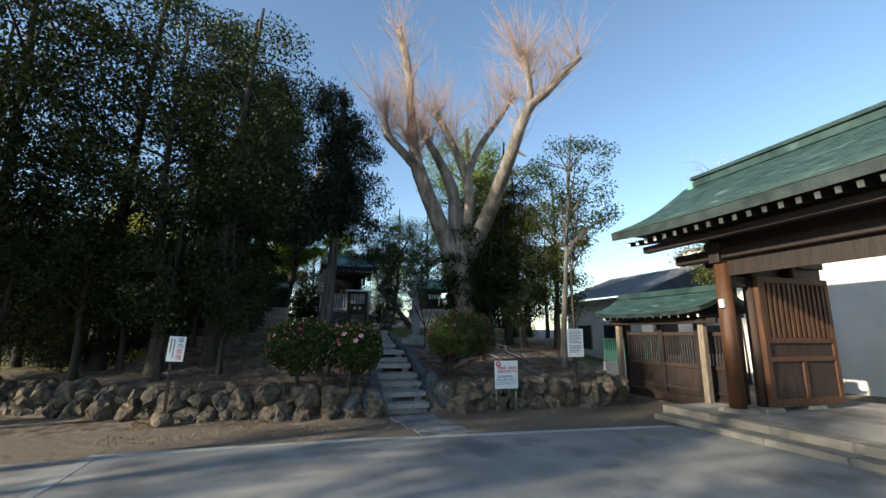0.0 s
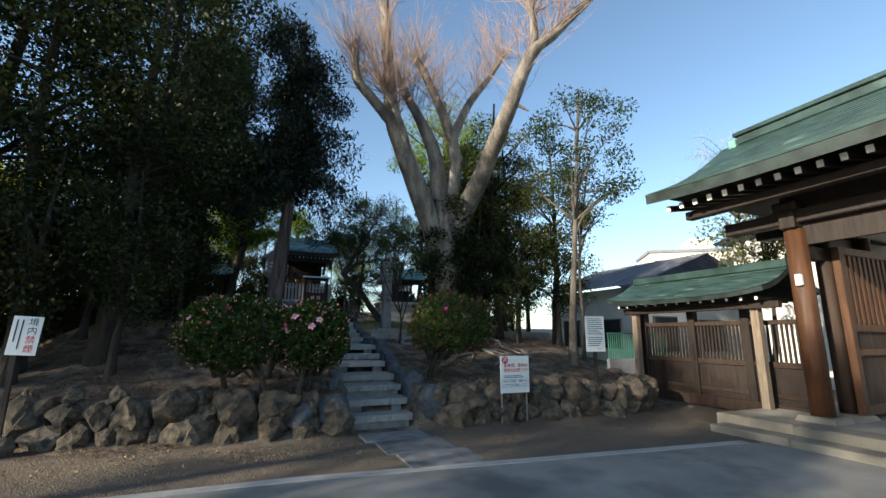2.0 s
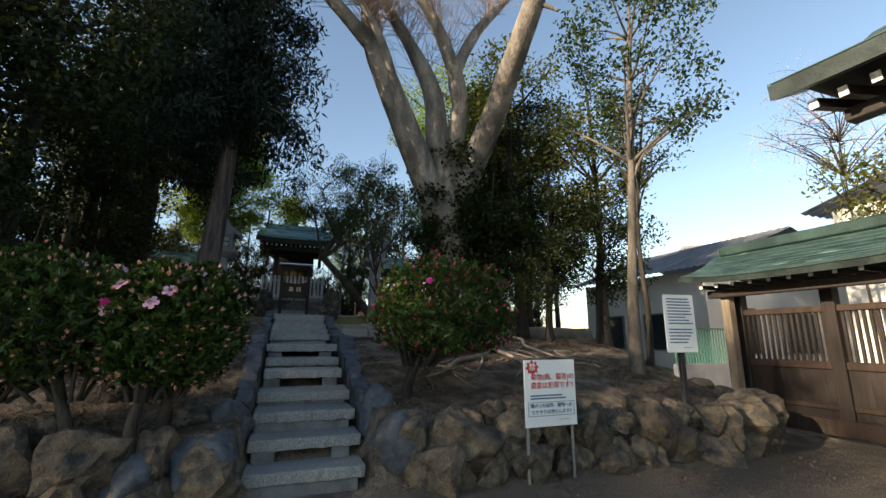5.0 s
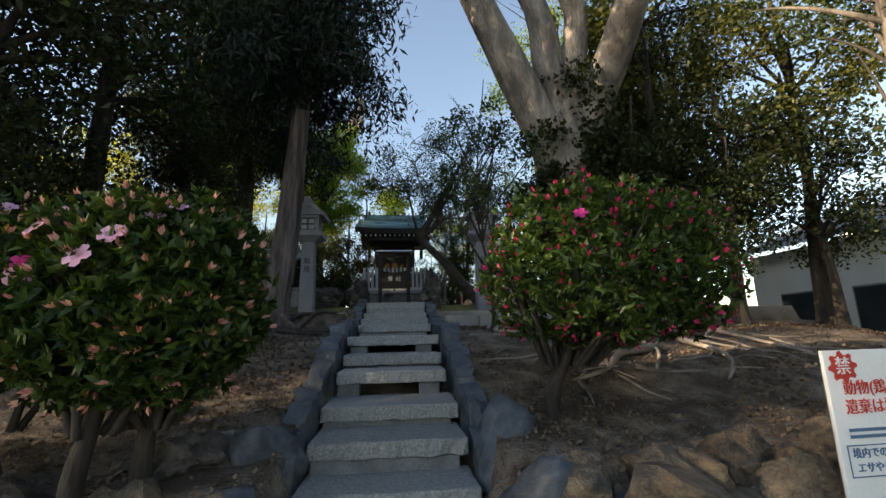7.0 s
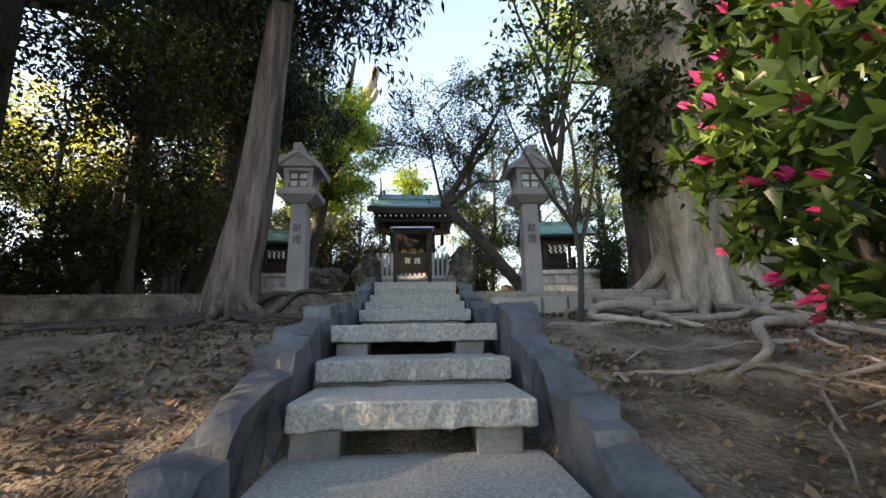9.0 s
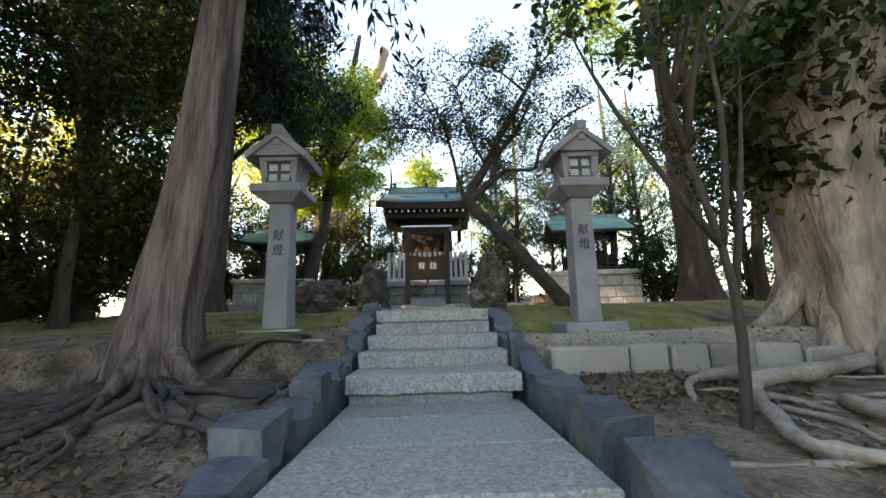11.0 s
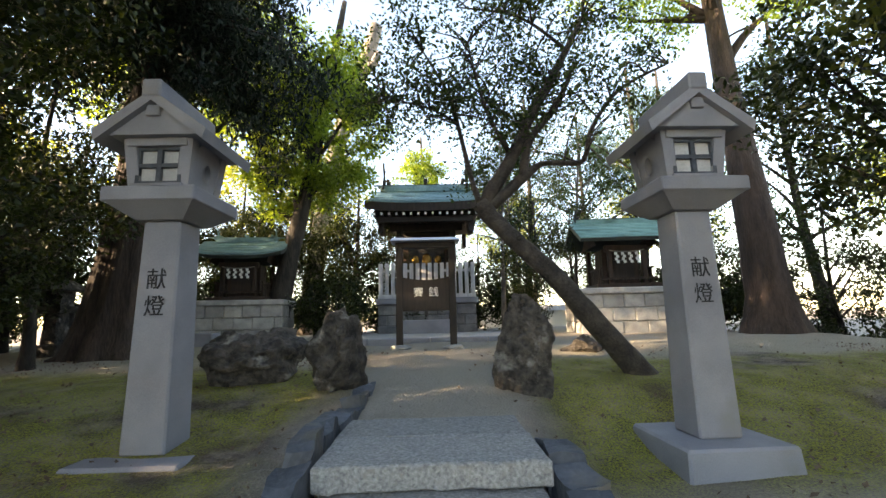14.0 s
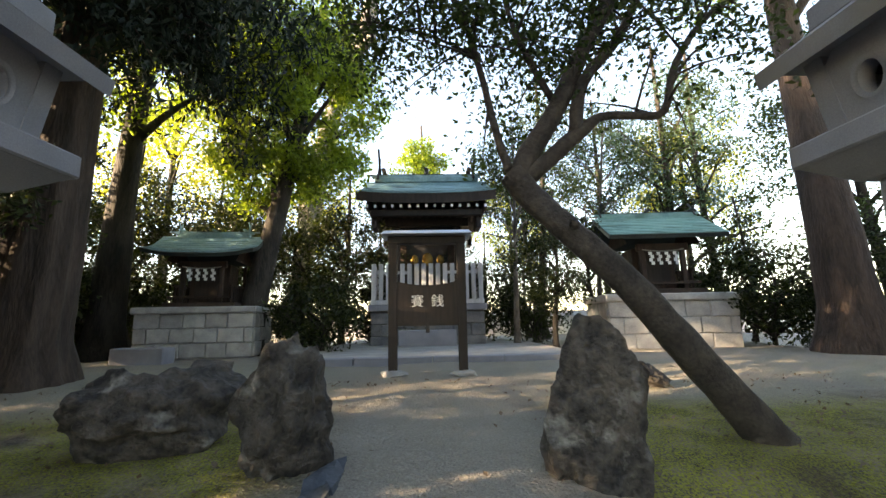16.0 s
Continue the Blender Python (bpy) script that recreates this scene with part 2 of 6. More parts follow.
def frustum(bm, x0, y0, w0, d0, z0, w1, d1, z1, bev=0.0):
    """A box that tapers from w0 by d0 at z0 to w1 by d1 at z1."""
    vs = bmesh.ops.create_cube(bm, size=1.0)["verts"]
    for v in vs:
        w, d, z = (w1, d1, z1) if v.co.z > 0 else (w0, d0, z0)
        v.co = Vector((x0 + v.co.x * w, y0 + v.co.y * d, z))
    if bev:
        bmesh.ops.bevel(bm, geom=list({e for v in vs for e in v.link_edges}), offset=bev, segments=1, affect="EDGES")
    return bm


def tube(bm, pts, radii, n=8, wob=0.0, rnd=None, cap=True):
    """A round limb through the points."""
    rings = []
    pts = [Vector(p) for p in pts]
    side = None
    for i, p in enumerate(pts):
        d = (pts[min(i + 1, len(pts) - 1)] - pts[max(i - 1, 0)]).normalized()
        if side is None:
            side = d.cross(Vector((0.31, 0.9, 0.2))).normalized()
        side = (side - d * side.dot(d)).normalized()
        up = d.cross(side)
        ring = []
        for k in range(n):
            a = 2 * math.pi * k / n
            r = radii[i] * (1 + (rnd.uniform(-wob, wob) if wob else 0))
            ring.append(bm.verts.new(p + (side * math.cos(a) + up * math.sin(a)) * r))
        rings.append(ring)
    for a, b in zip(rings, rings[1:]):
        for k in range(n):
            bm.faces.new((a[k], a[(k + 1) % n], b[(k + 1) % n], b[k]))
    if cap:
        bm.faces.new(rings[0][::-1])
        bm.faces.new(rings[-1])
    return bm


def ridges(bm, lo, hi, centre, depth, count, seed):
    """Press upright folds into the trunk between two heights, deepest at the foot."""
    for v in bm.verts:
        if lo <= v.co.z <= hi:
            c = Vector(centre(v.co.z))
            d = Vector((v.co.x - c.x, v.co.y - c.y, 0))
            if d.length > 1e-4:
                a = math.atan2(d.y, d.x)
                k = noise.noise(Vector((math.cos(a) * count, math.sin(a) * count, v.co.z * .22 + seed)))
                f = (hi - v.co.z) / (hi - lo)
                v.co += d * depth * k * (.35 + .65 * f)


def curve_pts(p0, p1, p2, n):
    """A bent line from p0 to p2 by way of p1."""
    a, b, c = Vector(p0), Vector(p1), Vector(p2)
    return [a * (1 - t) ** 2 + b * 2 * t * (1 - t) + c * t * t for t in [i / (n - 1) for i in range(n)]]


def smooth_line(points, n):
    """Points on a soft line through the given ones."""
    pts = [Vector(p) for p in points]
    out = []
    for i in range(len(pts) - 1):
        p0, p1, p2, p3 = pts[max(i - 1, 0)], pts[i], pts[i + 1], pts[min(i + 2, len(pts) - 1)]
        for k in range(n):
            t = k / n
            out.append(0.5 * ((2 * p1) + (p2 - p0) * t + (2 * p0 - 5 * p1 + 4 * p2 - p3) * t * t + (3 * p1 - p0 - 3 * p2 + p3) * t ** 3))
    return out + [pts[-1]]


def rock_bm(seed, sx, sy, sz, sub=3, rough=0.25, flat=0.0):
    bm = bmesh.new()
    bmesh.ops.create_icosphere(bm, subdivisions=sub, radius=1.0)
    off = Vector((seed * 7.13, seed * 3.7, seed * 1.9))
    rr = random.Random(int(seed * 10) + 3)
    cuts = [(Vector((rr.uniform(-1, 1), rr.uniform(-1, 1), rr.uniform(-1, 1))).normalized(), rr.uniform(.6, .85)) for _ in range(10)]
    for v in bm.verts:
        d = v.co.normalized()
        c = max(abs(d.x), abs(d.y), abs(d.z))
        boxy = d * (1 - flat) + d / c * flat * 0.85
        for c in cuts:
            q = boxy.dot(c[0])
            if q > c[1]:
                boxy = boxy - c[0] * (q - c[1]) * .85
        k = 1 + rough * noise.noise(d * 1.3 + off) + rough * 0.55 * noise.noise(d * 3.1 + off) + rough * 0.25 * noise.noise(d * 7 + off)
        v.co = Vector((boxy.x * sx, boxy.y * sy, boxy.z * sz)) * k
    return bm


def leaves_mesh(name, centers, sizes, material, rng, long=2.2, droop=0.0, up=0.35, aim=None):
    """Many folded leaves, one at each centre."""
    n = len(centers)
    c = np.asarray(centers, float)
    d = rng.normal(size=(n, 3))
    if aim is not None:
        d = d * 0.55 + aim
    d[:, 2] -= droop
    d /= np.linalg.norm(d, axis=1)[:, None] + 1e-9
    nrm = rng.normal(size=(n, 3))
    nrm[:, 2] += up * 3
    s = np.cross(d, nrm)
    s /= np.linalg.norm(s, axis=1)[:, None] + 1e-9
    w = np.cross(s, d)
    L = (np.asarray(sizes) * rng.uniform(0.7, 1.25, n))[:, None]
    W = L / long
    v = np.empty((n, 4, 3))
    v[:, 0] = c - d * L * 0.5
    v[:, 1] = c + s * W * 0.5 + w * W * 0.18 - d * L * 0.05
    v[:, 2] = c + d * L * 0.5
    v[:, 3] = c - s * W * 0.5 + w * W * 0.18 - d * L * 0.05
    i = np.arange(n)[:, None] * 4
    f = np.concatenate([i + np.array([[0, 1, 2]]), i + np.array([[0, 2, 3]])], axis=1).reshape(-1, 3)
    me = bpy.data.meshes.new(name)
    me.vertices.add(n * 4)
    me.vertices.foreach_set("co", v.reshape(-1))
    me.loops.add(n * 6)
    me.loops.foreach_set("vertex_index", f.reshape(-1))
    me.polygons.add(n * 2)
    me.polygons.foreach_set("loop_start", np.arange(n * 2) * 3)
    me.update(calc_edges=True)
    me.materials.append(material)
    return me


def words(body, size, m, material, parent, name="lettering", depth=0.002):
    """Lettering in the built-in font, centred, as a mesh."""
    cu = bpy.data.curves.new("letters", "FONT")
    cu.body, cu.size, cu.extrude = body, size, depth
    cu.align_x, cu.align_y = "CENTER", "CENTER"
    tmp = bpy.data.objects.new("letters", cu)
    scene.collection.objects.link(tmp)
    deps = bpy.context.evaluated_depsgraph_get()
    me = bpy.data.meshes.new_from_object(tmp.evaluated_get(deps))
    bpy.data.objects.remove(tmp)
    me.materials.clear()
    me.materials.append(material)
    return part(name, me, material, parent, at=m)


# ---- ground ----
STEPS = [(0.0, 0.20), (0.35, 0.43), (0.74, 0.64), (1.25, 0.80), (1.88, 1.03), (2.41, 1.17), (2.90, 1.37), (4.39, 1.55), (4.86, 1.665), (5.29, 1.78), (5.63, 1.885), (5.96, 2.015)]
PROFILE_Y = [-90, 0.0, 0.34, 0.36, 0.9, 1.6, 2.2, 2.8, 3.3, 4.3, 5.05, 5.12, 5.9, 7.0, 8.5, 10.5, 12, 30]
PROFILE_Z = [-0.04, -0.03, 0.10, 0.58, 0.66, 0.84, 1.02, 1.2, 1.33, 1.42, 1.48, 1.74, 1.84, 1.91, 2.08, 2.2, 2.25, 2.25]


def wall_y(x):
    """The foot of the boulder wall."""
    return -0.32 - 0.05 * max(0.0, x) + 0.09 * max(0.0, -x - 1.2) + (0.16 * (-x - 3.6) ** 1.5 if x < -3.6 else 0.0) + (1.4 * (x - 6.1) if x > 6.1 else 0.0)


def height(x, y):
    d = y - wall_y(x) if y < 4 else y + 0.32
    if y >= 4 and x < -3.6:
        d = min(d, max(0.5, y - wall_y(x) + 0.0)) if x < -8 else d
    z = float(np.interp(d, PROFILE_Y, PROFILE_Z))
    if d > 0.4:
        z += 0.05 * noise.noise(Vector((x * 0.5, y * 0.5, 3))) + 0.02 * noise.noise(Vector((x * 2.1, y * 2.1, 5)))
    if abs(x - 0.03) < 0.62 and -0.5 < y < 6.1:
        z = min(z, max(-0.06, float(np.interp(y, [s[0] for s in STEPS], [s[1] for s in STEPS])) - 0.27))
    if x > 0.8 and 5.0 < y < 8.0:
        z -= .22 * min(1.0, (x - .8) / .3) * max(0.0, min(1.0, (y - 5.0) / .15)) * min(1.0, (8.0 - y) / 1.0)
    if -2.9 < x < -0.9 and 5.0 < y < 7.6:
        z -= .07 * min(1.0, (-.9 - x) / .3, (x + 2.9) / .4) * min(1.0, (y - 5.0) / .5, (7.6 - y) / .5)
    if x < -6.0:
        k = min(1.0, (-6.0 - x) / 2)
        z = z * (1 - k) + min(z, 0.8 + max(0.0, y - 7.5) * 0.3) * k
    if x > 7.0:
        z = min(z, 0.05 + max(0, (y - 3)) * 0.12) if x > 7.4 else z
    return z


def axis(lo, hi, step, far):
    fine = list(np.arange(lo, hi + 1e-6, step))
    out, d = [], step
    p = hi
    while p < far:
        d *= 1.45
        p += d
        out.append(p)
    low, d, p = [], step, lo
    while p > -far:
        d *= 1.45
        p -= d
        low.append(p)
    return low[::-1] + fine + out


def build_ground():
    xs, ys = axis(-9.0, 8.4, 0.13, 600), axis(-3.2, 13.0, 0.13, 600)
    verts = [(x, y, height(x, y)) for y in ys for x in xs]
    nx = len(xs)
    faces = [(j * nx + i, j * nx + i + 1, (j + 1) * nx + i + 1, (j + 1) * nx + i) for j in range(len(ys) - 1) for i in range(nx - 1)]
    me = bpy.data.meshes.new("ground")
    me.from_pydata(verts, [], faces)
    me.polygons.foreach_set("use_smooth", [True] * len(me.polygons))
    m = mat("earth", (0.042, 0.032, 0.024), (0.215, 0.172, 0.133), 4.2, 0.95, 1.0, 42, c3=(0.062, 0.043, 0.033), c3_at=0.57, dist=0.1)
    n, l = m.node_tree.nodes, m.node_tree.links
    b = n["Principled BSDF"]
    earth = b.inputs["Base Color"].links[0].from_socket
    tc = n.new("ShaderNodeTexCoord")
    sep = n.new("ShaderNodeSeparateXYZ")
    l.new(tc.outputs["Object"], sep.inputs[0])
    nz = n.new("ShaderNodeTexNoise")
    nz.inputs["Scale"].default_value, nz.inputs["Detail"].default_value = 0.9, 7
    l.new(tc.outputs["Object"], nz.inputs["Vector"])

    def math_node(op, a, bb):
        q = n.new("ShaderNodeMath")
        q.operation = op
        q.use_clamp = False
        for k, v in enumerate((a, bb)):
            if isinstance(v, (int, float)):
                q.inputs[k].default_value = v
            else:
                l.new(v, q.inputs[k])
        return q.outputs[0]

    def ramp(v, lo, hi):
        r = n.new("ShaderNodeMapRange")
        r.inputs["From Min"].default_value, r.inputs["From Max"].default_value = lo, hi
        l.new(v, r.inputs[0])
        return r.outputs[0]

    def mix(f, a, colour):
        q = n.new("ShaderNodeMix")
        q.data_type = "RGBA"
        l.new(f, q.inputs[0])
        l.new(a, q.inputs[6])
        if isinstance(colour, tuple):
            q.inputs[7].default_value = (*colour, 1)
        else:
            l.new(colour, q.inputs[7])
        return q.outputs[2]

    absx = math_node("ABSOLUTE", math_node("ADD", sep.outputs[0], -0.03), 0)
    fine = n.new("ShaderNodeTexNoise")
    fine.inputs["Scale"].default_value, fine.inputs["Detail"].default_value = 75, 6
    l.new(tc.outputs["Object"], fine.inputs["Vector"])
    mossc = mix(ramp(fine.outputs[0], .38, .62), earth, (0.27, 0.275, 0.025))
    moss2 = n.new("ShaderNodeMix")
    moss2.data_type = "RGBA"
    moss2.inputs[0].default_value = 0.92
    l.new(earth, moss2.inputs[6])
    l.new(mossc, moss2.inputs[7])
    wob = math_node("MULTIPLY", math_node("SUBTRACT", nz.outputs[0], 0.5), 2.4)
    terrace = math_node("MULTIPLY", ramp(math_node("ADD", sep.outputs[1], wob), 5.4, 6.4), ramp(math_node("ADD", nz.outputs[0], 0), 0.36, 0.48))
    terrace = math_node("MULTIPLY", terrace, ramp(math_node("ADD", absx, math_node("MULTIPLY", wob, 0.3)), 0.75, 1.25))
    terrace = math_node("MULTIPLY", terrace, ramp(math_node("ADD", sep.outputs[1], wob), 13.0, 11.0))
    col = mix(terrace, earth, moss2.outputs[2])
    sand = n.new("ShaderNodeMix")
    sand.data_type = "RGBA"
    l.new(ramp(fine.outputs[0], .36, .64), sand.inputs[0])
    sand.inputs[6].default_value, sand.inputs[7].default_value = (0.245, 0.215, 0.178, 1), (0.325, 0.292, 0.245, 1)
    path = math_node("MULTIPLY", ramp(sep.outputs[1], 5.6, 6.0), ramp(math_node("ADD", absx, math_node("MULTIPLY", wob, 0.35)), 1.15, 0.6))
    cross = math_node("MULTIPLY", ramp(math_node("ADD", sep.outputs[1], math_node("MULTIPLY", wob, 0.3)), 9.0, 9.5), 0.85)
    shelf = math_node("MULTIPLY", ramp(sep.outputs[0], .75, 1.0), ramp(math_node("ADD", sep.outputs[1], math_node("MULTIPLY", wob, 0.35)), 6.75, 6.1))
    shelf = math_node("MULTIPLY", shelf, ramp(sep.outputs[1], 4.72, 4.86))
    path = math_node("MAXIMUM", math_node("MAXIMUM", path, cross), shelf)
    col = mix(path, col, sand.outputs[2])
    yard = ramp(math_node("ADD", sep.outputs[1], math_node("MULTIPLY", wob, 0.1)), -0.1, -0.5)
    dust = n.new("ShaderNodeMix")
    dust.data_type = "RGBA"
    l.new(fine.outputs[0], dust.inputs[0])
    dust.inputs[6].default_value, dust.inputs[7].default_value = (0.10, 0.078, 0.058, 1), (0.18, 0.145, 0.11, 1)
    col = mix(yard, col, dust.outputs[2])
    l.new(col, b.inputs["Base Color"])
    me.materials.append(m)
    return tagged(new("ground", me), "bare brown earth with moss, sand and leaf litter", "ground", kind="structure")


build_ground()

# concrete of the courtyard, its pale edging and the stone path to the stairs
def sheet(points, z0, z1):
    bm = bmesh.new()
    top = [bm.verts.new((x, y, z1)) for x, y in points]
    low = [bm.verts.new((x, y, z0)) for x, y in points]
    bm.faces.new(top)
    for i in range(len(points)):
        j = (i + 1) % len(points)
        bm.faces.new((top[i], low[i], low[j], top[j]))
    bmesh.ops.recalc_face_normals(bm, faces=bm.faces)
    return bm


def edge_y(x):
    return -2.62 - 0.105 * x if x > -1.7 else -2.44 - 0.02 * (x + 1.7)


pavement = tagged(part("pavement", sheet([(-40, edge_y(-40) - 0.05), (-1.7, edge_y(-1.7)), (5.6, edge_y(5.6)), (5.6, -40), (-40, -40)], -0.2, -0.022), M["concrete"]), "grey concrete courtyard paving with pale edging", "pavement", kind="structure")
part("edging", sheet([(-5.7, edge_y(-5.7)), (-1.7, edge_y(-1.7)), (5.2, edge_y(5.2)), (5.2, edge_y(5.2) + 0.16), (-1.7, edge_y(-1.7) + 0.16), (-5.7, edge_y(-5.7) + 0.16)], -0.2, -0.014), M["strip"], pavement)
part("edging", sheet([(-5.72, -2.3), (-5.56, -2.3), (-5.5, -9.0), (-5.66, -9.0)], -0.2, -0.016), M["strip"], pavement)
path_stone = tagged(new("path_slabs"), "grey granite slabs leading to the stairs", "path", kind="structure")
for k, (ya, yb) in enumerate(((-0.42, -0.98), (-0.99, -1.75), (-1.76, -2.5))):
    part("slab", box(-0.5 + 0.12 * k, 0.58 + 0.12 * k, yb, ya, -0.2, 0.0 - 0.006 * k, 0.012), M["slab"], path_stone)

# ---- trees ----
def clump_points(rng, centers, radii, per, flat=0.75):
    out = []
    for c, r in zip(centers, radii):
        p = rng.normal(size=(per, 3))
        p /= np.linalg.norm(p, axis=1)[:, None]
        p *= (rng.uniform(0, 1, per) ** 0.45)[:, None] * r
        p[:, 2] *= flat
        out.append(p + np.asarray(c))
    return np.concatenate(out)


def make_tree(name, loc, h, r, crown, label, bark, leaf, seed, lean=(0, 0), clumps=45, per=150, size=0.13, clump_r=0.8, hang=0.0, long=2.0, flare=1.5, limbs=14, low=0.35, flat=0.75):
    """A tree: a tapered trunk with limbs that reach the clumps of its crown. crown: centre height, half width, half height."""
    rng, rnd = np.random.default_rng(seed), random.Random(seed)
    t = thing(name, loc, label, "tree")
    cz, cw, ch = crown
    bm = bmesh.new()
    line = smooth_line([(0, 0, -0.25), (lean[0] * 0.12 + rnd.uniform(-.08, .08), lean[1] * 0.12, h * 0.14), (lean[0] * 0.45 + rnd.uniform(-.2, .2), lean[1] * 0.45 + rnd.uniform(-.2, .2), h * 0.45), (lean[0], lean[1], h * 0.95)], 5)
    n = len(line)
    rad = [r * (1 - 0.8 * (i / (n - 1))) * (1 + (flare - 1) * max(0, 1 - i / 3.0)) for i in range(n)]
    tube(bm, line, rad, 12, 0.05, rnd)
    cs, rs = [], []
    for k in range(clumps):
        d = rng.normal(size=3)
        d /= np.linalg.norm(d)
        q = d * (rng.uniform(0.25, 1.0) ** 0.5)
        f = min(1.0, max(0.0, (cz + q[2] * ch) / (h * 0.95)))
        cs.append((lean[0] * f + q[0] * cw, lean[1] * f + q[1] * cw, cz + q[2] * ch))
        rs.append(clump_r * rng.uniform(0.6, 1.25))
    for k in range(min(limbs, clumps)):
        c = Vector(cs[k])
        zs = max(h * low * 0.8, min(h * 0.9, c.z - rnd.uniform(0.3, 1.8)))
        i = min(range(n), key=lambda j: abs(line[j].z - zs))
        a = line[i]
        mid = a.lerp(c, 0.5) + Vector((rnd.uniform(-.3, .3), rnd.uniform(-.3, .3), rnd.uniform(0.0, 0.5)))
        pts = curve_pts(a, mid, c, 7)
        r0 = rad[i] * 0.45 + 0.012
        tube(bm, pts, [r0 * (1 - 0.8 * j / 6) for j in range(7)], 6)
        for s in range(3):
            p = pts[rnd.randrange(3, 7)]
            e = p + Vector((rnd.uniform(-1, 1), rnd.uniform(-1, 1), rnd.uniform(-.3, .7))) * clump_r
            tube(bm, curve_pts(p, p.lerp(e, .5) + Vector((0, 0, .12)), e, 4), [r0 * .3, r0 * .24, r0 * .16, r0 * .06], 4, cap=False)
    part("trunk", bm, bark, t, smooth=True)
    pts = clump_points(rng, cs, rs, per, flat)
    part("crown", leaves_mesh("crown", pts, np.full(len(pts), size), leaf, rng, long, hang), leaf, t)
    return t


def place_tree(t, x, y, rz, s=1.0):
    c = copy_thing(t, pose(x, y, height(x, y), 0, 0, rz))
    c.scale = (s, s, s)
    return c


def big_cut_tree():
    """The old tree with sawn-off limbs and sprouting twigs."""
    rnd, rng = random.Random(5), np.random.default_rng(5)
    base = Vector((3.75, 5.0, height(3.75, 5.0)))
    t = thing("tree", base, "huge old tree with pale sawn-off limbs and bare twigs", "tree")
    bm = bmesh.new()

    def limb(pts, rad, n=14):
        line = smooth_line([Vector(p) - base for p in pts], 5)
        rs = [float(np.interp(i / (len(line) - 1) * (len(rad) - 1), range(len(rad)), rad)) for i in range(len(line))]
        tube(bm, line, rs, n, 0.035, rnd)
        return line

    limb([(3.75, 5.0, 1.0), (3.66, 4.98, 1.7), (3.52, 4.9, 2.4), (3.40, 4.8, 3.4), (3.28, 4.65, 4.3), (3.18, 4.55, 5.0), (3.16, 4.5, 5.5)], [0.74, 0.57, 0.52, 0.52, 0.55, 0.5, 0.3], 56)
    ridges(bm, -.6, 3.4, lambda z: (-.12 * z, -.03 * z, 0), .36, 3.0, 2)
    tips = []
    for pts, rad in (
        ([(3.1, 4.6, 4.2), (2.72, 4.5, 5.0), (1.95, 4.4, 6.67), (1.24, 4.3, 8.28), (1.08, 4.2, 9.16), (0.92, 4.2, 10.69), (0.77, 4.2, 12.4), (0.36, 4.2, 13.97)], [.42, .36, .31, .26, .21, .18, .16, .14]),
        ([(1.27, 4.3, 8.2), (0.49, 4.2, 8.91), (-0.03, 4.1, 9.41), (-0.13, 4.1, 10.4)], [.19, .16, .14, .11]),
        ([(2.0, 4.4, 6.6), (1.5, 4.0, 7.86), (1.04, 3.8, 8.63), (0.63, 3.7, 9.1)], [.12, .1, .08, .05]),
        ([(3.1, 4.5, 4.6), (3.02, 4.5, 5.3), (2.9, 4.5, 6.32), (2.79, 4.6, 7.63), (2.24, 4.8, 8.97), (1.83, 4.9, 9.7), (1.48, 5.0, 10.58)], [.36, .33, .28, .24, .17, .14, .1]),
        ([(3.2, 4.5, 5.1), (3.37, 4.5, 6.13), (3.45, 4.3, 7.37), (3.04, 4.1, 8.44), (2.46, 4.0, 9.52), (1.86, 4.0, 10.56)], [.28, .25, .21, .17, .14, .11]),
        ([(3.4, 4.3, 7.3), (3.3, 4.25, 8.0), (4.04, 4.6, 9.65), (5.16, 5.0, 11.33), (5.97, 5.2, 12.64)], [.16, .16, .14, .11, .06]),
        ([(3.3, 4.5, 4.6), (3.72, 4.4, 5.56), (3.95, 3.8, 6.35), (4.06, 2.8, 7.41), (4.12, 1.9, 8.31), (4.29, 1.5, 9.15), (4.55, 1.2, 9.82), (5.01, 1.0, 10.25), (5.66, 0.7, 11.02), (6.14, 0.5, 11.57)], [.36, .34, .29, .25, .22, .2, .18, .15, .13, .11]),
        ([(4.52, 1.2, 9.7), (4.46, 1.1, 10.64), (4.17, 1.0, 11.51)], [.13, .11, .09]),
        ([(4.14, 1.9, 8.4), (4.32, 1.7, 8.2), (4.53, 1.6, 8.06)], [.07, .05, .025]),
    ):
        tips.append(limb(pts, rad))
    for k in range(22):
        a = 2 * math.pi * k / 22 + rnd.uniform(-.2, .2)
        d = Vector((math.cos(a), math.sin(a), 0))
        L = rnd.uniform(0.5, 1.15)
        pts = []
        for f in (0.0, 0.3, 0.6, 1.0):
            p = base + d * (0.4 + L * f) + Vector((rnd.uniform(-.12, .12), rnd.uniform(-.12, .12), 0)) * f
            pts.append(Vector((p.x, p.y, height(p.x, p.y) + (1.0 * (1 - f) ** 3) - 0.05 * f)))
        limb(pts, [.15, .11, .07, .03], 8)
    part("trunk", bm, M["bark_pale"], t, smooth=True)
    tw = bmesh.new()
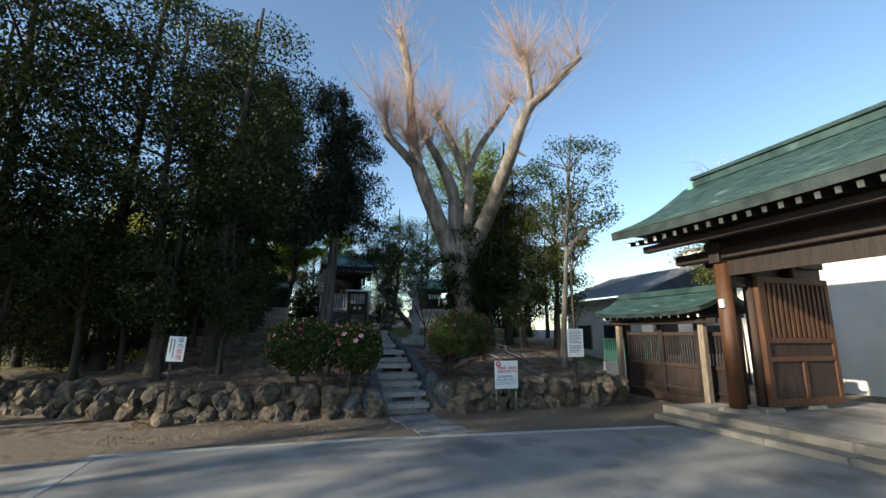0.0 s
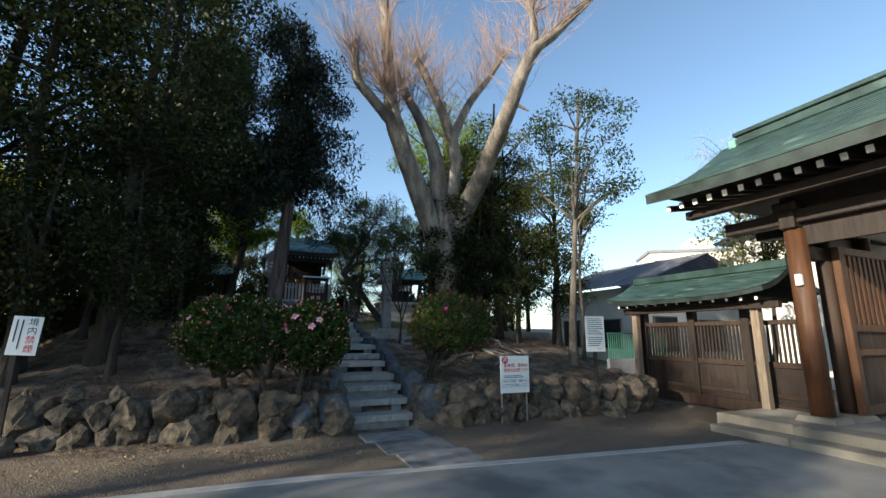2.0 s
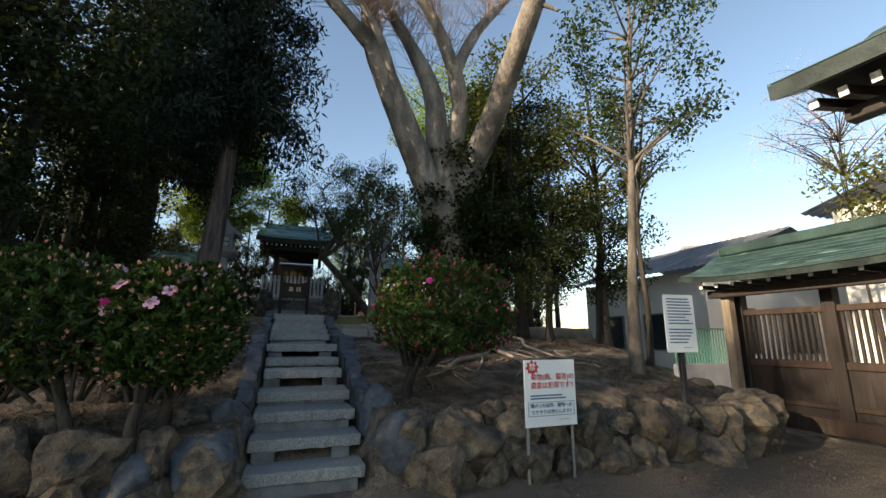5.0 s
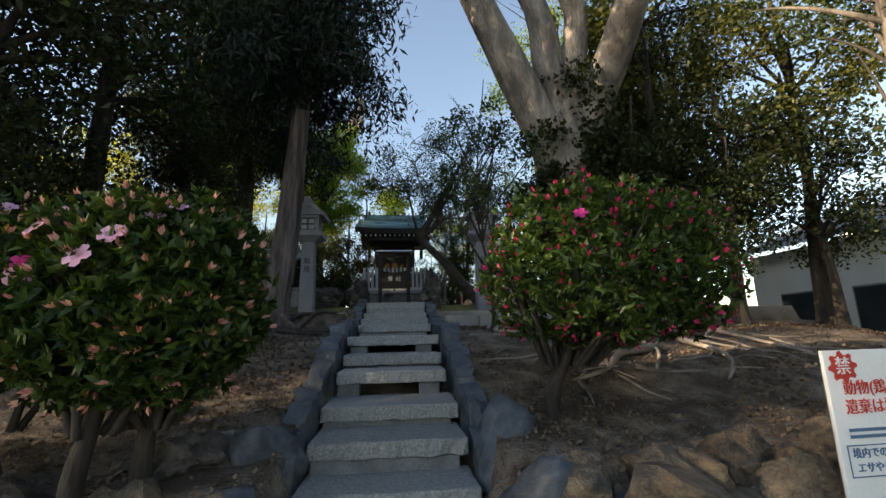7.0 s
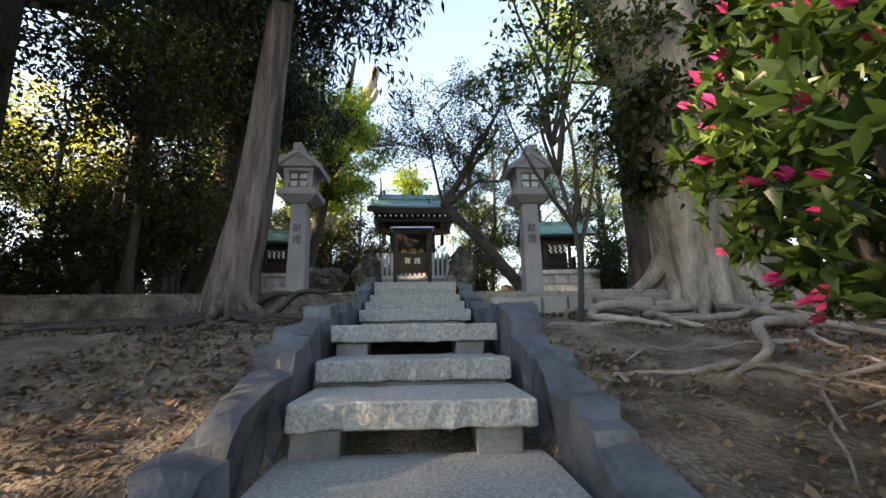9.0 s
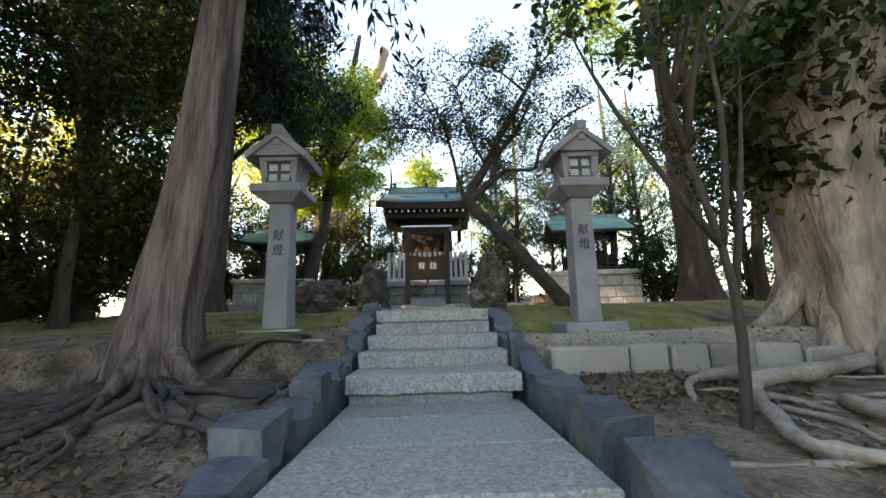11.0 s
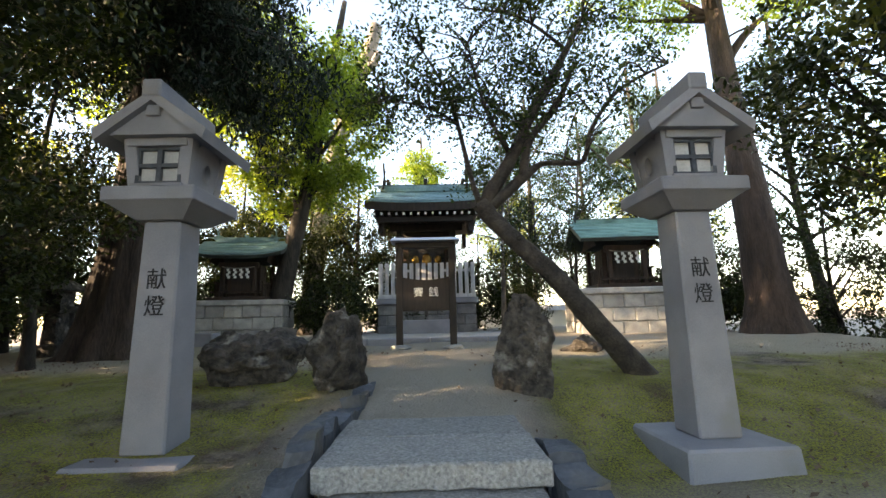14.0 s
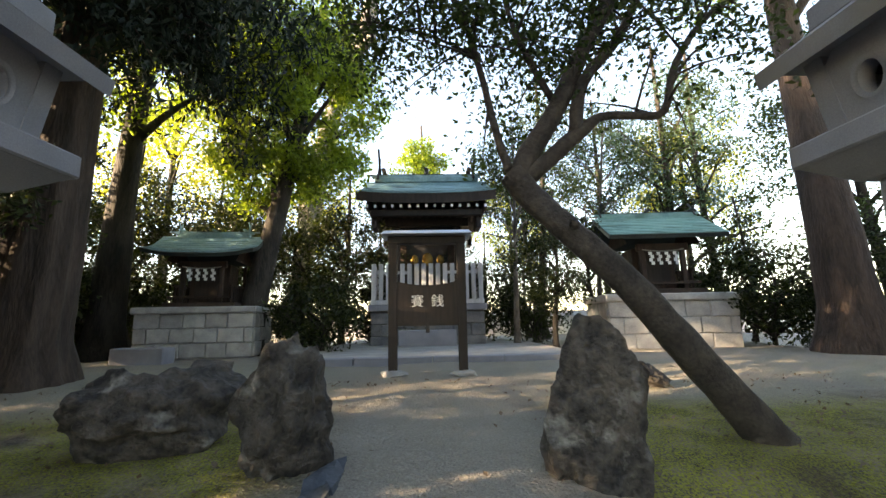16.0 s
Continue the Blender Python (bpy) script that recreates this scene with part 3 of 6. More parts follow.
    for line in tips[:8]:
        for _ in range(150):
            i = min(len(line) - 1, int(len(line) * (.42 + .58 * rnd.random() ** .7)))
            p = line[i]
            d = Vector((rnd.uniform(-1, 1), rnd.uniform(-1, 1), rnd.uniform(0.15, 1.6))).normalized()
            L = rnd.uniform(0.5, 2.3)
            e = p + d * L + Vector((0, 0, 0.25 * L))
            mid = p.lerp(e, 0.5) + Vector((rnd.uniform(-.12, .12), rnd.uniform(-.12, .12), rnd.uniform(-.1, .05)))
            tube(tw, [p, mid, e], [0.011, 0.007, 0.003], 3, cap=False)
            for s in range(2):
                q = p.lerp(e, rnd.uniform(.35, .8))
                tube(tw, [q, q + (d + Vector((rnd.uniform(-.8, .8), rnd.uniform(-.8, .8), .3))).normalized() * L * .4], [0.005, 0.002], 3, cap=False)
    part("twig_growth", tw, M["twig"], t, "fine bare reddish twigs")["kind"] = "stuff"
    cs = [(rnd.uniform(-.75, .75) - .16 * z, rnd.uniform(-1.0, .1), z) for z in np.linspace(1.2, 4.1, 64)]
    pts = clump_points(rng, cs, [rnd.uniform(.3, .6) for _ in cs], 200)
    part("ivy", leaves_mesh("ivy", pts, np.full(len(pts), .11), M["leaf_dark"], rng, 1.5), M["leaf_dark"], t, "dark green ivy round the trunk")


def snag_tree():
    x, y = -1.43, 18.6
    t = thing("tree_snag", (x - .45, y, 4.2), "tall dead pale trunk sawn off at the top", "tree trunk")
    rnd = random.Random(8)
    bm = bmesh.new()
    tube(bm, smooth_line([(-2.6, 0.6, -2.3), (-1.9, 0.6, 3), (-1.2, 0.3, 6.0), (-.4, 0.1, 8.2), (0, 0, 9.6)], 4), [.36, .35, .34, .33, .32, .32, .31, .31, .3, .3, .29, .28, .27, .27, .26, .25, .24], 10, 0.06, rnd)
    tube(bm, [(-.45, 0, 7.7), (-.05, -.1, 8.0), (.1, -.1, 8.4)], [.2, .16, .13], 8, 0.05, rnd)
    part("trunk", bm, M["bark_pale"], t, smooth=True)


def leaning_tree():
    rnd, rng = random.Random(12), np.random.default_rng(12)
    base = Vector((1.87, 8.22, 2.02))
    place = lambda p: Vector((.983 + (p[0] - .98) * 1.13, p[1] + .77, 3.52 + (p[2] - 3.36) * 1.1))
    t = thing("tree", base, "dark leaning tree with twisting forked limbs and small leaves", "tree")
    bm = bmesh.new()
    ends = []
    for pts, rad in (
        ([(2.25, 7.55, 1.75), (2.02, 7.55, 2.08), (1.8, 7.55, 2.36), (1.56, 7.55, 2.66), (1.3, 7.58, 3.0), (1.0, 7.62, 3.32), (0.8, 7.68, 3.55), (0.66, 7.75, 3.76)], [.2, .16, .14, .13, .12, .11, .11, .12]),
        ([(0.70, 7.75, 3.72), (0.78, 7.76, 3.92), (0.99, 7.78, 4.26), (1.22, 7.8, 4.74), (1.48, 7.85, 5.2), (1.9, 7.9, 6.0)], [.1, .1, .085, .075, .065, .03]),
        ([(0.74, 7.74, 3.72), (0.94, 7.74, 3.9), (1.12, 7.74, 4.06), (1.3, 7.75, 4.19), (1.53, 7.75, 4.2), (1.74, 7.75, 4.23), (1.86, 7.75, 4.6), (2.2, 7.78, 5.05), (2.8, 7.85, 5.4)], [.08, .075, .065, .04, .035, .035, .032, .028, .014]),
        ([(1.1, 7.74, 4.04), (1.19, 7.76, 4.46), (1.5, 7.8, 4.86), (1.75, 7.85, 5.4)], [.065, .055, .045, .02]),
        ([(0.64, 7.75, 3.8), (0.57, 7.78, 4.07), (0.48, 7.8, 4.54), (0.36, 7.85, 5.05), (0.1, 7.9, 5.6)], [.045, .035, .03, .025, .012]),
        ([(0.45, 7.82, 4.7), (0.05, 7.9, 4.95), (-0.4, 7.95, 5.0)], [.018, .012, .005]),
        ([(1.7, 7.9, 5.6), (1.2, 8.0, 6.1), (0.5, 8.1, 6.3)], [.03, .02, .01]),
        ([(1.0, 7.8, 4.3), (0.75, 7.85, 4.9), (0.6, 7.9, 5.7)], [.035, .025, .01]),
    ):
        line = smooth_line([place(p) - base for p in pts], 4)
        tube(bm, line, [float(np.interp(i / (len(line) - 1) * (len(rad) - 1), range(len(rad)), rad)) * .88 for i in range(len(line))], 12, 0.06, rnd)
        ends.append(line)
    bmesh.ops.create_uvsphere(bm, u_segments=8, v_segments=6, radius=.035, matrix=Matrix.Translation(place((0.98, 7.50, 3.36)) - base))
    cs = []
    for line in ends[1:]:
        for _ in range(13):
            p = line[rnd.randrange(len(line) // 2, len(line))]
            e = p + Vector((rnd.uniform(-.8, .8), rnd.uniform(-.5, .8), rnd.uniform(-.25, .7)))
            tube(bm, curve_pts(p, p.lerp(e, .5) + Vector((0, 0, .1)), e, 4), [.012, .009, .006, .003], 4, cap=False)
            cs.append(tuple(e))
    for x0, x1, z0, z1, count in ((-.6, .6, 5.0, 6.3, 20), (.7, 3.0, 4.9, 7.2, 40), (.3, 1.6, 4.5, 5.6, 12)):
        for _ in range(count):
            e = Vector((rnd.uniform(x0, x1), rnd.uniform(8.0, 9.8), rnd.uniform(z0, z1))) - base
            p = min((q for line in ends[1:] for q in line), key=lambda q: (q - e).length)
            tube(bm, curve_pts(p, p.lerp(e, .5) + Vector((0, 0, .15)), e, 5), [.016, .013, .009, .006, .003], 4, cap=False)
            cs += [tuple(e), tuple(p.lerp(e, .7))]
    part("trunk", bm, M["bark_lean"], t, smooth=True)
    pts = clump_points(rng, cs, [rnd.uniform(.22, .45) for _ in cs], 70)
    part("crown", leaves_mesh("crown", pts, np.full(len(pts), .058), M["leaf_mid"], rng, 1.9), M["leaf_mid"], t)


def cedar(base, r, seed, label, bark, low, reach, sprays, turn, droop, top):
    """A cedar: a leaning ridged trunk and hanging sprays."""
    rnd, rng = random.Random(seed), np.random.default_rng(seed)
    base = Vector(base)
    t = thing("cedar_tree", base, label, "tree")
    bm = bmesh.new()
    line = smooth_line([(turn * x, y, z) for x, y, z in ((0, 0, -.3), (.05, 0, .5), (.17, .02, 1.3), (.26, .05, 2.6), (.34, .1, 4.5), (.37, .15, 7), (.38, .2, top))], 5)
    n = len(line)
    tube(bm, line, [r * (1 - .75 * (i / (n - 1))) * (1 + .4 * max(0, 1 - i / 5)) for i in range(n)], 44, 0.012, rnd)
    ridges(bm, -.4, top + 1, lambda z: (float(np.interp(z, [p.z for p in line], [p.x for p in line])), float(np.interp(z, [p.z for p in line], [p.y for p in line])), 0), .22, 3.2, seed)
    for k in range(7):
        a = k * .9 + .3
        e = Vector((math.cos(a), math.sin(a), 0)) * rnd.uniform(.4, .8)
        w = base + e
        tube(bm, [Vector((e.x * .2, e.y * .2, .3)), Vector((e.x * .55, e.y * .55, .08)), Vector((e.x, e.y, height(w.x, w.y) - base.z))], [.1, .07, .03], 6)
    pts = []
    for k in range(sprays):
        z = rnd.uniform(low, top - .3)
        i = min(range(n), key=lambda j: abs(line[j].z - z))
        a = rnd.uniform(0, 2 * math.pi)
        L = reach * rnd.uniform(.42, 1) * (1 - (z - low) / 14)
        p0 = line[i]
        p2 = p0 + Vector((math.cos(a) * L, math.sin(a) * L, -rnd.uniform(.3, 1.1) * droop))
        c = curve_pts(p0, p0.lerp(p2, .5) + Vector((0, 0, .35)), p2, 6)
        tube(bm, c, [.035, .03, .024, .018, .012, .005], 5, cap=False)
        for p in c[1:]:
            for s in range(3):
                o = Vector((rnd.uniform(-.4, .4), rnd.uniform(-.4, .4), -rnd.uniform(.0, .5)))
                pts.append((p + o, .34))
    part("trunk", bm, bark, t, smooth=True)
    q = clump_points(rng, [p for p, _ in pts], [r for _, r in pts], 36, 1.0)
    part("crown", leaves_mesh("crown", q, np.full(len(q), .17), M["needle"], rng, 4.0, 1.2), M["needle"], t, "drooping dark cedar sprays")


big_cut_tree()
snag_tree()
leaning_tree()
cedar((-2.0, 4.8, 1.52), .27, 21, "tall cedar with ridged reddish bark and drooping dark sprays", M["bark_cedar"], 4.6, 2.1, 54, 1, 1.1, 10.0)
cedar((-5.0, 10.8, height(-5.0, 10.8)), .55, 31, "thick dark-barked cedar with hanging dark sprays", M["bark_brown"], 5.3, 3.1, 185, .7, 1.6, 12.5)
G = lambda x, y: (x, y, height(x, y))
DARK = "dark evergreen broadleaf tree with a dense crown"
make_tree("tree", G(-6.6, 14.4), 12, .42, (7.5, 2.6, 3.2), "thick-trunked tree with bright spring leaves", M["bark_dark"], M["leaf_bright"], 32, (.8, 0), 80, 220, .13, .8)
make_tree("tree", G(-3.8, 14.4), 9.6, .34, (5.4, 1.8, 2.4), "camphor tree with bright yellow-green spring leaves", M["bark_dark"], M["leaf_bright"], 33, (1.6, 0), 105, 270, .115, .6, .4)
make_tree("tree", G(6.85, 12.3), 13, .5, (9.2, 2.9, 3.0), "thick trunk leaning over the moss with a light green crown", M["bark_brown"], M["leaf_bright"], 34, (-.35, .2), 70, 200, .12, .8)
make_tree("tree", G(-0.3, 21.0), 8.5, .2, (5.9, 1.15, 1.6), "round-topped light green tree behind the shrine", M["bark_dark"], M["leaf_bright"], 35, (0, 0), 34, 190, .12, .5)
make_tree("conifer_tree", G(7.0, 17.5), 9.5, .22, (5.6, 2.0, 2.6), "blue-green conifer with open layered branches", M["bark_dark"], M["needle_blue"], 36, (0, 0), 40, 120, .17, .65, .4, 4.0)
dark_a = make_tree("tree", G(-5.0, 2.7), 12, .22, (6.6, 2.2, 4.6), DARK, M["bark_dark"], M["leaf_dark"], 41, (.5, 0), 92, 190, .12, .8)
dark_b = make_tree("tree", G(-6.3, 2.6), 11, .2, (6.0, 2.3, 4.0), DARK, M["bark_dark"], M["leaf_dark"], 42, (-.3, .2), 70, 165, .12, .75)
mid_a = make_tree("tree", G(-5.2, 5.2), 12.5, .24, (7.0, 2.5, 4.3), "evergreen tree with olive and dark green leaves", M["bark_dark"], M["leaf_mid"], 43, (.2, -.2), 58, 150, .13, .75)
oliv = make_tree("tree", G(5.0, 6.6), 8.0, .16, (4.9, 1.5, 2.0), "small tree with olive yellow-green leaves", M["bark_dark"], M["leaf_olive"], 44, (-.1, 0), 46, 170, .11, .6)
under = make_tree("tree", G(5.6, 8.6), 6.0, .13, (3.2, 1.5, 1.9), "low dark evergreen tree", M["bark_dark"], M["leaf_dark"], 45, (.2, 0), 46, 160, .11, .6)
bright = make_tree("tree", G(-8.5, 19.0), 9, .22, (5.6, 2.4, 3.2), "tree with bright yellow-green leaves lit by the sun", M["bark_dark"], M["leaf_yellow"], 46, (.2, 0), 56, 150, .14, .8)
thin = make_tree("tree", G(5.45, 1.3), 8.6, .13, (6.1, 1.7, 1.9), "slender tree with a bare grey trunk and sparse crown", M["bark_grey"], M["leaf_mid"], 47, (.8, .1), 40, 130, .10, .5, flare=1.3, limbs=22, low=.5)
make_tree("tree", G(6.05, 1.6), 6.2, .075, (4.8, 1.4, 1.0), "thin forked tree with few small leaves", M["bark_dark"], M["leaf_mid"], 48, (.6, 0), 12, 60, .09, .4, flare=1.2, limbs=12, low=.45)
make_tree("sapling", G(1.36, 3.5), 4.2, .03, (2.6, .75, 1.1), "thin sapling with glossy green leaves", M["bark_dark"], M["leaf_mid"], 54, (.1, .1), 26, 80, .075, .28, flare=1.1, limbs=16, low=.2)
make_tree("cherry_tree", (14.6, 2.2, 0), 9.2, .06, (8.0, 2.3, 1.7), "cherry tree with thin branches and the last pale blossom", M["bark_dark"], M["blossom"], 50, (0, 0), 70, 60, .05, .55, limbs=60, low=.4)
make_tree("tree", (10.6, -0.6, 0), 5.6, .1, (4.4, 1.3, 1.1), "small tree with fresh yellow-green leaves behind the fence", M["bark_dark"], M["leaf_olive"], 51, (0, 0), 30, 90, .11, .5)
place_tree(dark_b, -11.2, .9, 75, 1.25)
# Trees out of view to the west, added to streak the courtyard with shadow.
high = make_tree("tree", G(-22.5, -10.6), 13.2, .3, (10.0, 3.0, 2.2), "unseen evergreen tree with a bare trunk and high crown, added for courtyard shade", M["bark_dark"], M["leaf_dark"], 52, (.3, 0), 43, 140, .15, .92, low=.6)
for x, y, rz, s in ((-21, -6.2, 40, 1.0), (-26, -8.6, 120, 1.0), (-19.5, -14.4, 200, .95), (-28, -4.0, 300, 1.05), (-24, -2.6, 10, .95), (-30, -12.5, 80, 1.1)):
    place_tree(high, x, y, rz, s)
# Lower unseen trees, also added to block the low sun.
for x, y, rz, s in ((-34, -7, 300, .9), (-36, -13, 170, .9), (-33, -1.5, 30, .9), (-18, 1.6, 260, 1.1)):
    place_tree(dark_b, x, y, rz, s)
for x, y, rz, s in ((-8.4, 4.6, 50, 1.25), (-10.8, 3.4, 130, 1.25), (-4.9, 7.6, 210, .95)):
    place_tree(dark_a, x, y, rz, s)
for x, y, rz, s in ((-12.8, 5.6, 190, 1.1), (6.0, 5.6, 100, .7), (-15.5, 8.0, 60, 1.0)):
    place_tree(dark_b, x, y, rz, s)
for x, y, rz, s in ((-13.5, 1.8, 300, 1.0), (9.5, 14.0, 160, .8), (3.4, 18.6, 40, .72), (6.2, 20.4, 120, .75), (8.4, 17.6, 200, .8)):
    place_tree(mid_a, x, y, rz, s)
for x, y, rz, s in ((5.3, 4.9, 60, 1.1), (6.7, 3.6, 200, .9), (6.4, 6.4, 60, .95)):
    place_tree(oliv, x, y, rz, s)
for x, y, rz, s in ((4.9, 6.2, 40, .75), (4.6, 5.6, 140, .7), (4.35, 4.35, 250, .72), (5.5, 3.9, 20, .85), (6.6, 3.3, 130, .75), (5.0, 3.2, 310, .5), (2.6, 14.5, 20, .6), (-7.4, 3.6, 310, .8), (-4.4, 6.8, 170, .8), (-11.2, 6.6, 45, 1.1), (-7.8, 16.5, 0, 1.0), (-10.5, 14.0, 70, 1.0), (-1.6, 18.5, 100, .7), (1.6, 18.8, 15, .6), (5.4, 19.5, 220, .8), (7.6, 15.5, 80, .75), (9.6, 10.8, 300, .8), (-5.6, 18.8, 130, .9), (-13.5, 12.0, 10, 1.1), (8.6, 12.6, 200, .7), (7.6, 13.6, 20, .5), (-9.2, 5.8, 10, .9), (-5.8, 4.3, 80, .75), (-10.2, 9.8, 33, 1.0), (-12.4, 8.8, 111, 1.1), (-5.2, 9.6, 300, .7), (-7.6, 11.2, 20, .8), (-9.0, 13.2, 222, .9), (-13.6, 5.4, 240, 1.1), (-6.0, 1.9, 15, .8), (-4.6, 1.9, 95, .7), (-8.2, 2.9, 185, .9), (-9.8, 3.0, 330, .9), (-2.3, 16.6, 40, .85), (-0.9, 17.2, 200, .6), (-3.6, 17.6, 100, .8), (-5.0, 16.4, 310, .8), (-6.4, 18.0, 20, .9), (-8.6, 18.0, 240, .9), (0.6, 17.0, 150, .5), (3.1, 19.4, 290, .6), (-7.4, 12.9, 310, .8), (-11.4, 11.2, 66, 1.0), (-4.4, 8.0, 145, .5)):
    place_tree(under, x, y, rz, s)
for x, y, rz, s in ((-12.5, 16.0, 60, .8), (-9.6, 11.5, 100, .75), (-4.6, 20.5, 140, .9), (3.2, 22.0, 210, .75), (9.0, 20.0, 290, .9), (12.0, 13.0, 20, .8), (-17.0, 13.0, 330, .8)):
    place_tree(bright, x, y, rz, s)
for x, y, rz, s in ((2.0, 15.6, 60, .7), (-5.6, 8.4, 120, .95), (-6.9, 9.6, 20, 1.0), (2.9, 17.2, 190, .75), (4.1, 16.0, 300, .7)):
    place_tree(thin, x, y, rz, s)


shrub = make_tree("shrub", G(-9.0, 16.2), 1.7, .05, (.85, .95, .8), "low dark evergreen shrub", M["bark_dark"], M["leaf_dark"], 61, (0, 0), 30, 130, .10, .38, flare=1.1, limbs=14, low=.1)
for k, (x, y) in enumerate(((-7.4, 16.8), (-5.9, 16.2), (-4.5, 17.0), (-3.0, 16.4), (-1.6, 16.9), (-.3, 16.3), (1.2, 17.2), (2.6, 16.4), (5.8, 15.6), (7.2, 14.4), (8.0, 12.6), (8.6, 10.8), (7.0, 16.8), (-10.4, 14.6), (-11.0, 12.4), (-11.4, 10.2), (-9.6, 9.0), (-8.2, 10.2), (-7.4, 8.6), (-9.4, 12.6), (-8.0, 14.2), (-12.2, 8.2), (-10.6, 7.0), (-8.6, 6.4), (-12.6, 14.6), (-6.6, 5.6), (-5.0, 7.4), (-9.0, 4.2), (-7.6, 15.2), (-13.4, 11.4), (-2.2, 14.2))):
    place_tree(shrub, x, y, k * 67, 1.0 + .25 * math.sin(k * 2.3))


# ---- azaleas ----
def flower_mesh(size, material, seed, opened):
    rnd = random.Random(seed)
    bm = bmesh.new()
    n = 5
    for k in range(n):
        a = 2 * math.pi * k / n
        d = Vector((math.cos(a), math.sin(a), 0))
        s = Vector((-d.y, d.x, 0))
        if opened:
            p = [Vector((0, 0, 0)), d * .45 * size + s * .36 * size + Vector((0, 0, .25 * size)), d * .92 * size + s * .36 * size + Vector((0, 0, .30 * size)), d * 1.05 * size + Vector((0, 0, .22 * size)), d * .92 * size - s * .36 * size + Vector((0, 0, .30 * size)), d * .45 * size - s * .36 * size + Vector((0, 0, .25 * size))]
        else:
            p = [Vector((0, 0, 0)), d * .22 * size + s * .16 * size + Vector((0, 0, .5 * size)), d * .16 * size + Vector((0, 0, 1.2 * size)), d * .22 * size - s * .16 * size + Vector((0, 0, .5 * size))]
        bm.faces.new([bm.verts.new(q) for q in p])
    return mesh_of("flower", bm, material)


FLOWER = flower_mesh(.052, M["petal"], 1, True)
FLOWER_RED = flower_mesh(.042, M["petal_red"], 2, True)


def azalea(loc, half, seed, label, trunks, blooms, red, buds, bud_material):
    """A clipped azalea: crooked stems, whorls of leaves on an uneven dome, buds and open flowers."""
    rnd, rng = random.Random(seed), np.random.default_rng(seed)
    t = thing("azalea_bush", loc, label, "bush", "azalea bushes")
    hx, hy, h0, h1 = half
    cz, hz = (h0 + h1) / 2, (h1 - h0) / 2
    bm = bmesh.new()
    ctr, aim, surf = [], [], []
    for k in range(2200):
        d = rng.normal(size=3)
        d /= np.linalg.norm(d)
        lump = 1 + .13 * noise.noise(Vector(d) * 2.3 + Vector((seed, 0, 0))) + .07 * noise.noise(Vector(d) * 6 + Vector((0, seed, 0)))
        rr = lump * (rng.uniform(.82, 1.03) if k % 3 else rng.uniform(.55, .85))
        rr *= max(abs(d)) ** -.3 * .93
        p = Vector((d[0] * hx * rr, d[1] * hy * rr, cz + d[2] * hz * rr * (.8 if d[2] < 0 else 1)))
        if k % 3:
            surf.append((p, Vector(d)))
        out = np.array([d[0], d[1], d[2] + .5])
        for s in range(6):
            a = s * 2 * math.pi / 6 + rng.uniform(0, 1)
            side = np.array(Vector(d).orthogonal().normalized()) * math.cos(a) + np.array(Vector(d).cross(Vector(d).orthogonal()).normalized()) * math.sin(a)
            v = out * .55 + side * .9
            ctr.append(np.array(p) + v * .028)
            aim.append(v)
    for k in range(26):
        p, d = surf[rnd.randrange(len(surf))]
        b = Vector(rnd.choice(trunks))
        fork = Vector((b.x * .8 + p.x * .2, b.y * .8 + p.y * .2, h0 + .05))
        tube(bm, [fork, fork.lerp(p, .5) + Vector((0, 0, .05)), p * .96 + Vector((0, 0, cz * .04))], [.022, .014, .005], 5, cap=False)
    for tr in trunks:
        b = Vector(tr)
        line = smooth_line([(b.x, b.y, -.15), (b.x + rnd.uniform(-.08, .08), b.y, h0 * .4), (b.x * .8, b.y * .8, h0 + .15), (b.x * .5, b.y * .5, cz)], 3)
        tube(bm, line, [.052 * (1.2 - .07 * i) for i in range(len(line))], 8, .1, rnd)
    part("branching_stem", bm, M["bark_dark"], t, smooth=True)
    part("foliage", leaves_mesh("foliage", ctr, rng.uniform(.066, .100, len(ctr)), M["azalea"], rng, 2.7, 0, .4, np.asarray(aim) * 1.6), M["azalea"], t)
    bb, ba = [], []
    for k in range(buds):
        p, d = surf[rnd.randrange(len(surf))]
        for s in range(4):
            o = Vector((rnd.uniform(-.5, .5), rnd.uniform(-.5, .5), rnd.uniform(-.2, .4)))
            v = (d + o * .6 + Vector((0, 0, .4))).normalized()
            bb.append(p + v * .045)
            ba.append(tuple(v * 6))
    part("bud_cluster", leaves_mesh("bud_cluster", bb, np.full(len(bb), .05), bud_material, rng, 2.6, 0, 0, np.asarray(ba)), bud_material, t)["kind"] = "stuff"
    upper = [q for q in surf if q[0].z > cz + .1 * hz]
    for k in range(blooms + red):
        p, d = rnd.choice(upper if k % 4 else surf)
        q = (d + Vector((0, -.35, .3))).normalized().to_track_quat("Z", "Y")
        me = FLOWER if k < blooms else FLOWER_RED
        sc = rnd.uniform(.85, 1.25)
        part("flower", me, None, t, at=Matrix.LocRotScale(p * 1.0 + d * .03, q, (sc, sc, sc)))


azalea(G(-2.5, .22), (.98, .6, .28, 1.72), 3, "rounded azalea bush with pink flowers and pale buds", [(.5, -.1, 0), (-.2, .1, 0)], 9, 3, 430, M["bud"])
azalea((-1.25, .02, height(-1.36, .12)), (.62, .44, .26, 1.62), 4, "azalea bush with pale pink flowers beside the stairs", [(-.2, -.1, 0), (.0, .15, 0)], 12, 2, 380, M["bud"])
azalea(G(1.75, .80), (1.02, .74, .34, 1.86), 6, "large rounded azalea bush with crimson buds", [(-.5, .02, 0), (-.42, .12, 0), (-.46, -.05, 0)], 0, 6, 400, M["bud_red"])


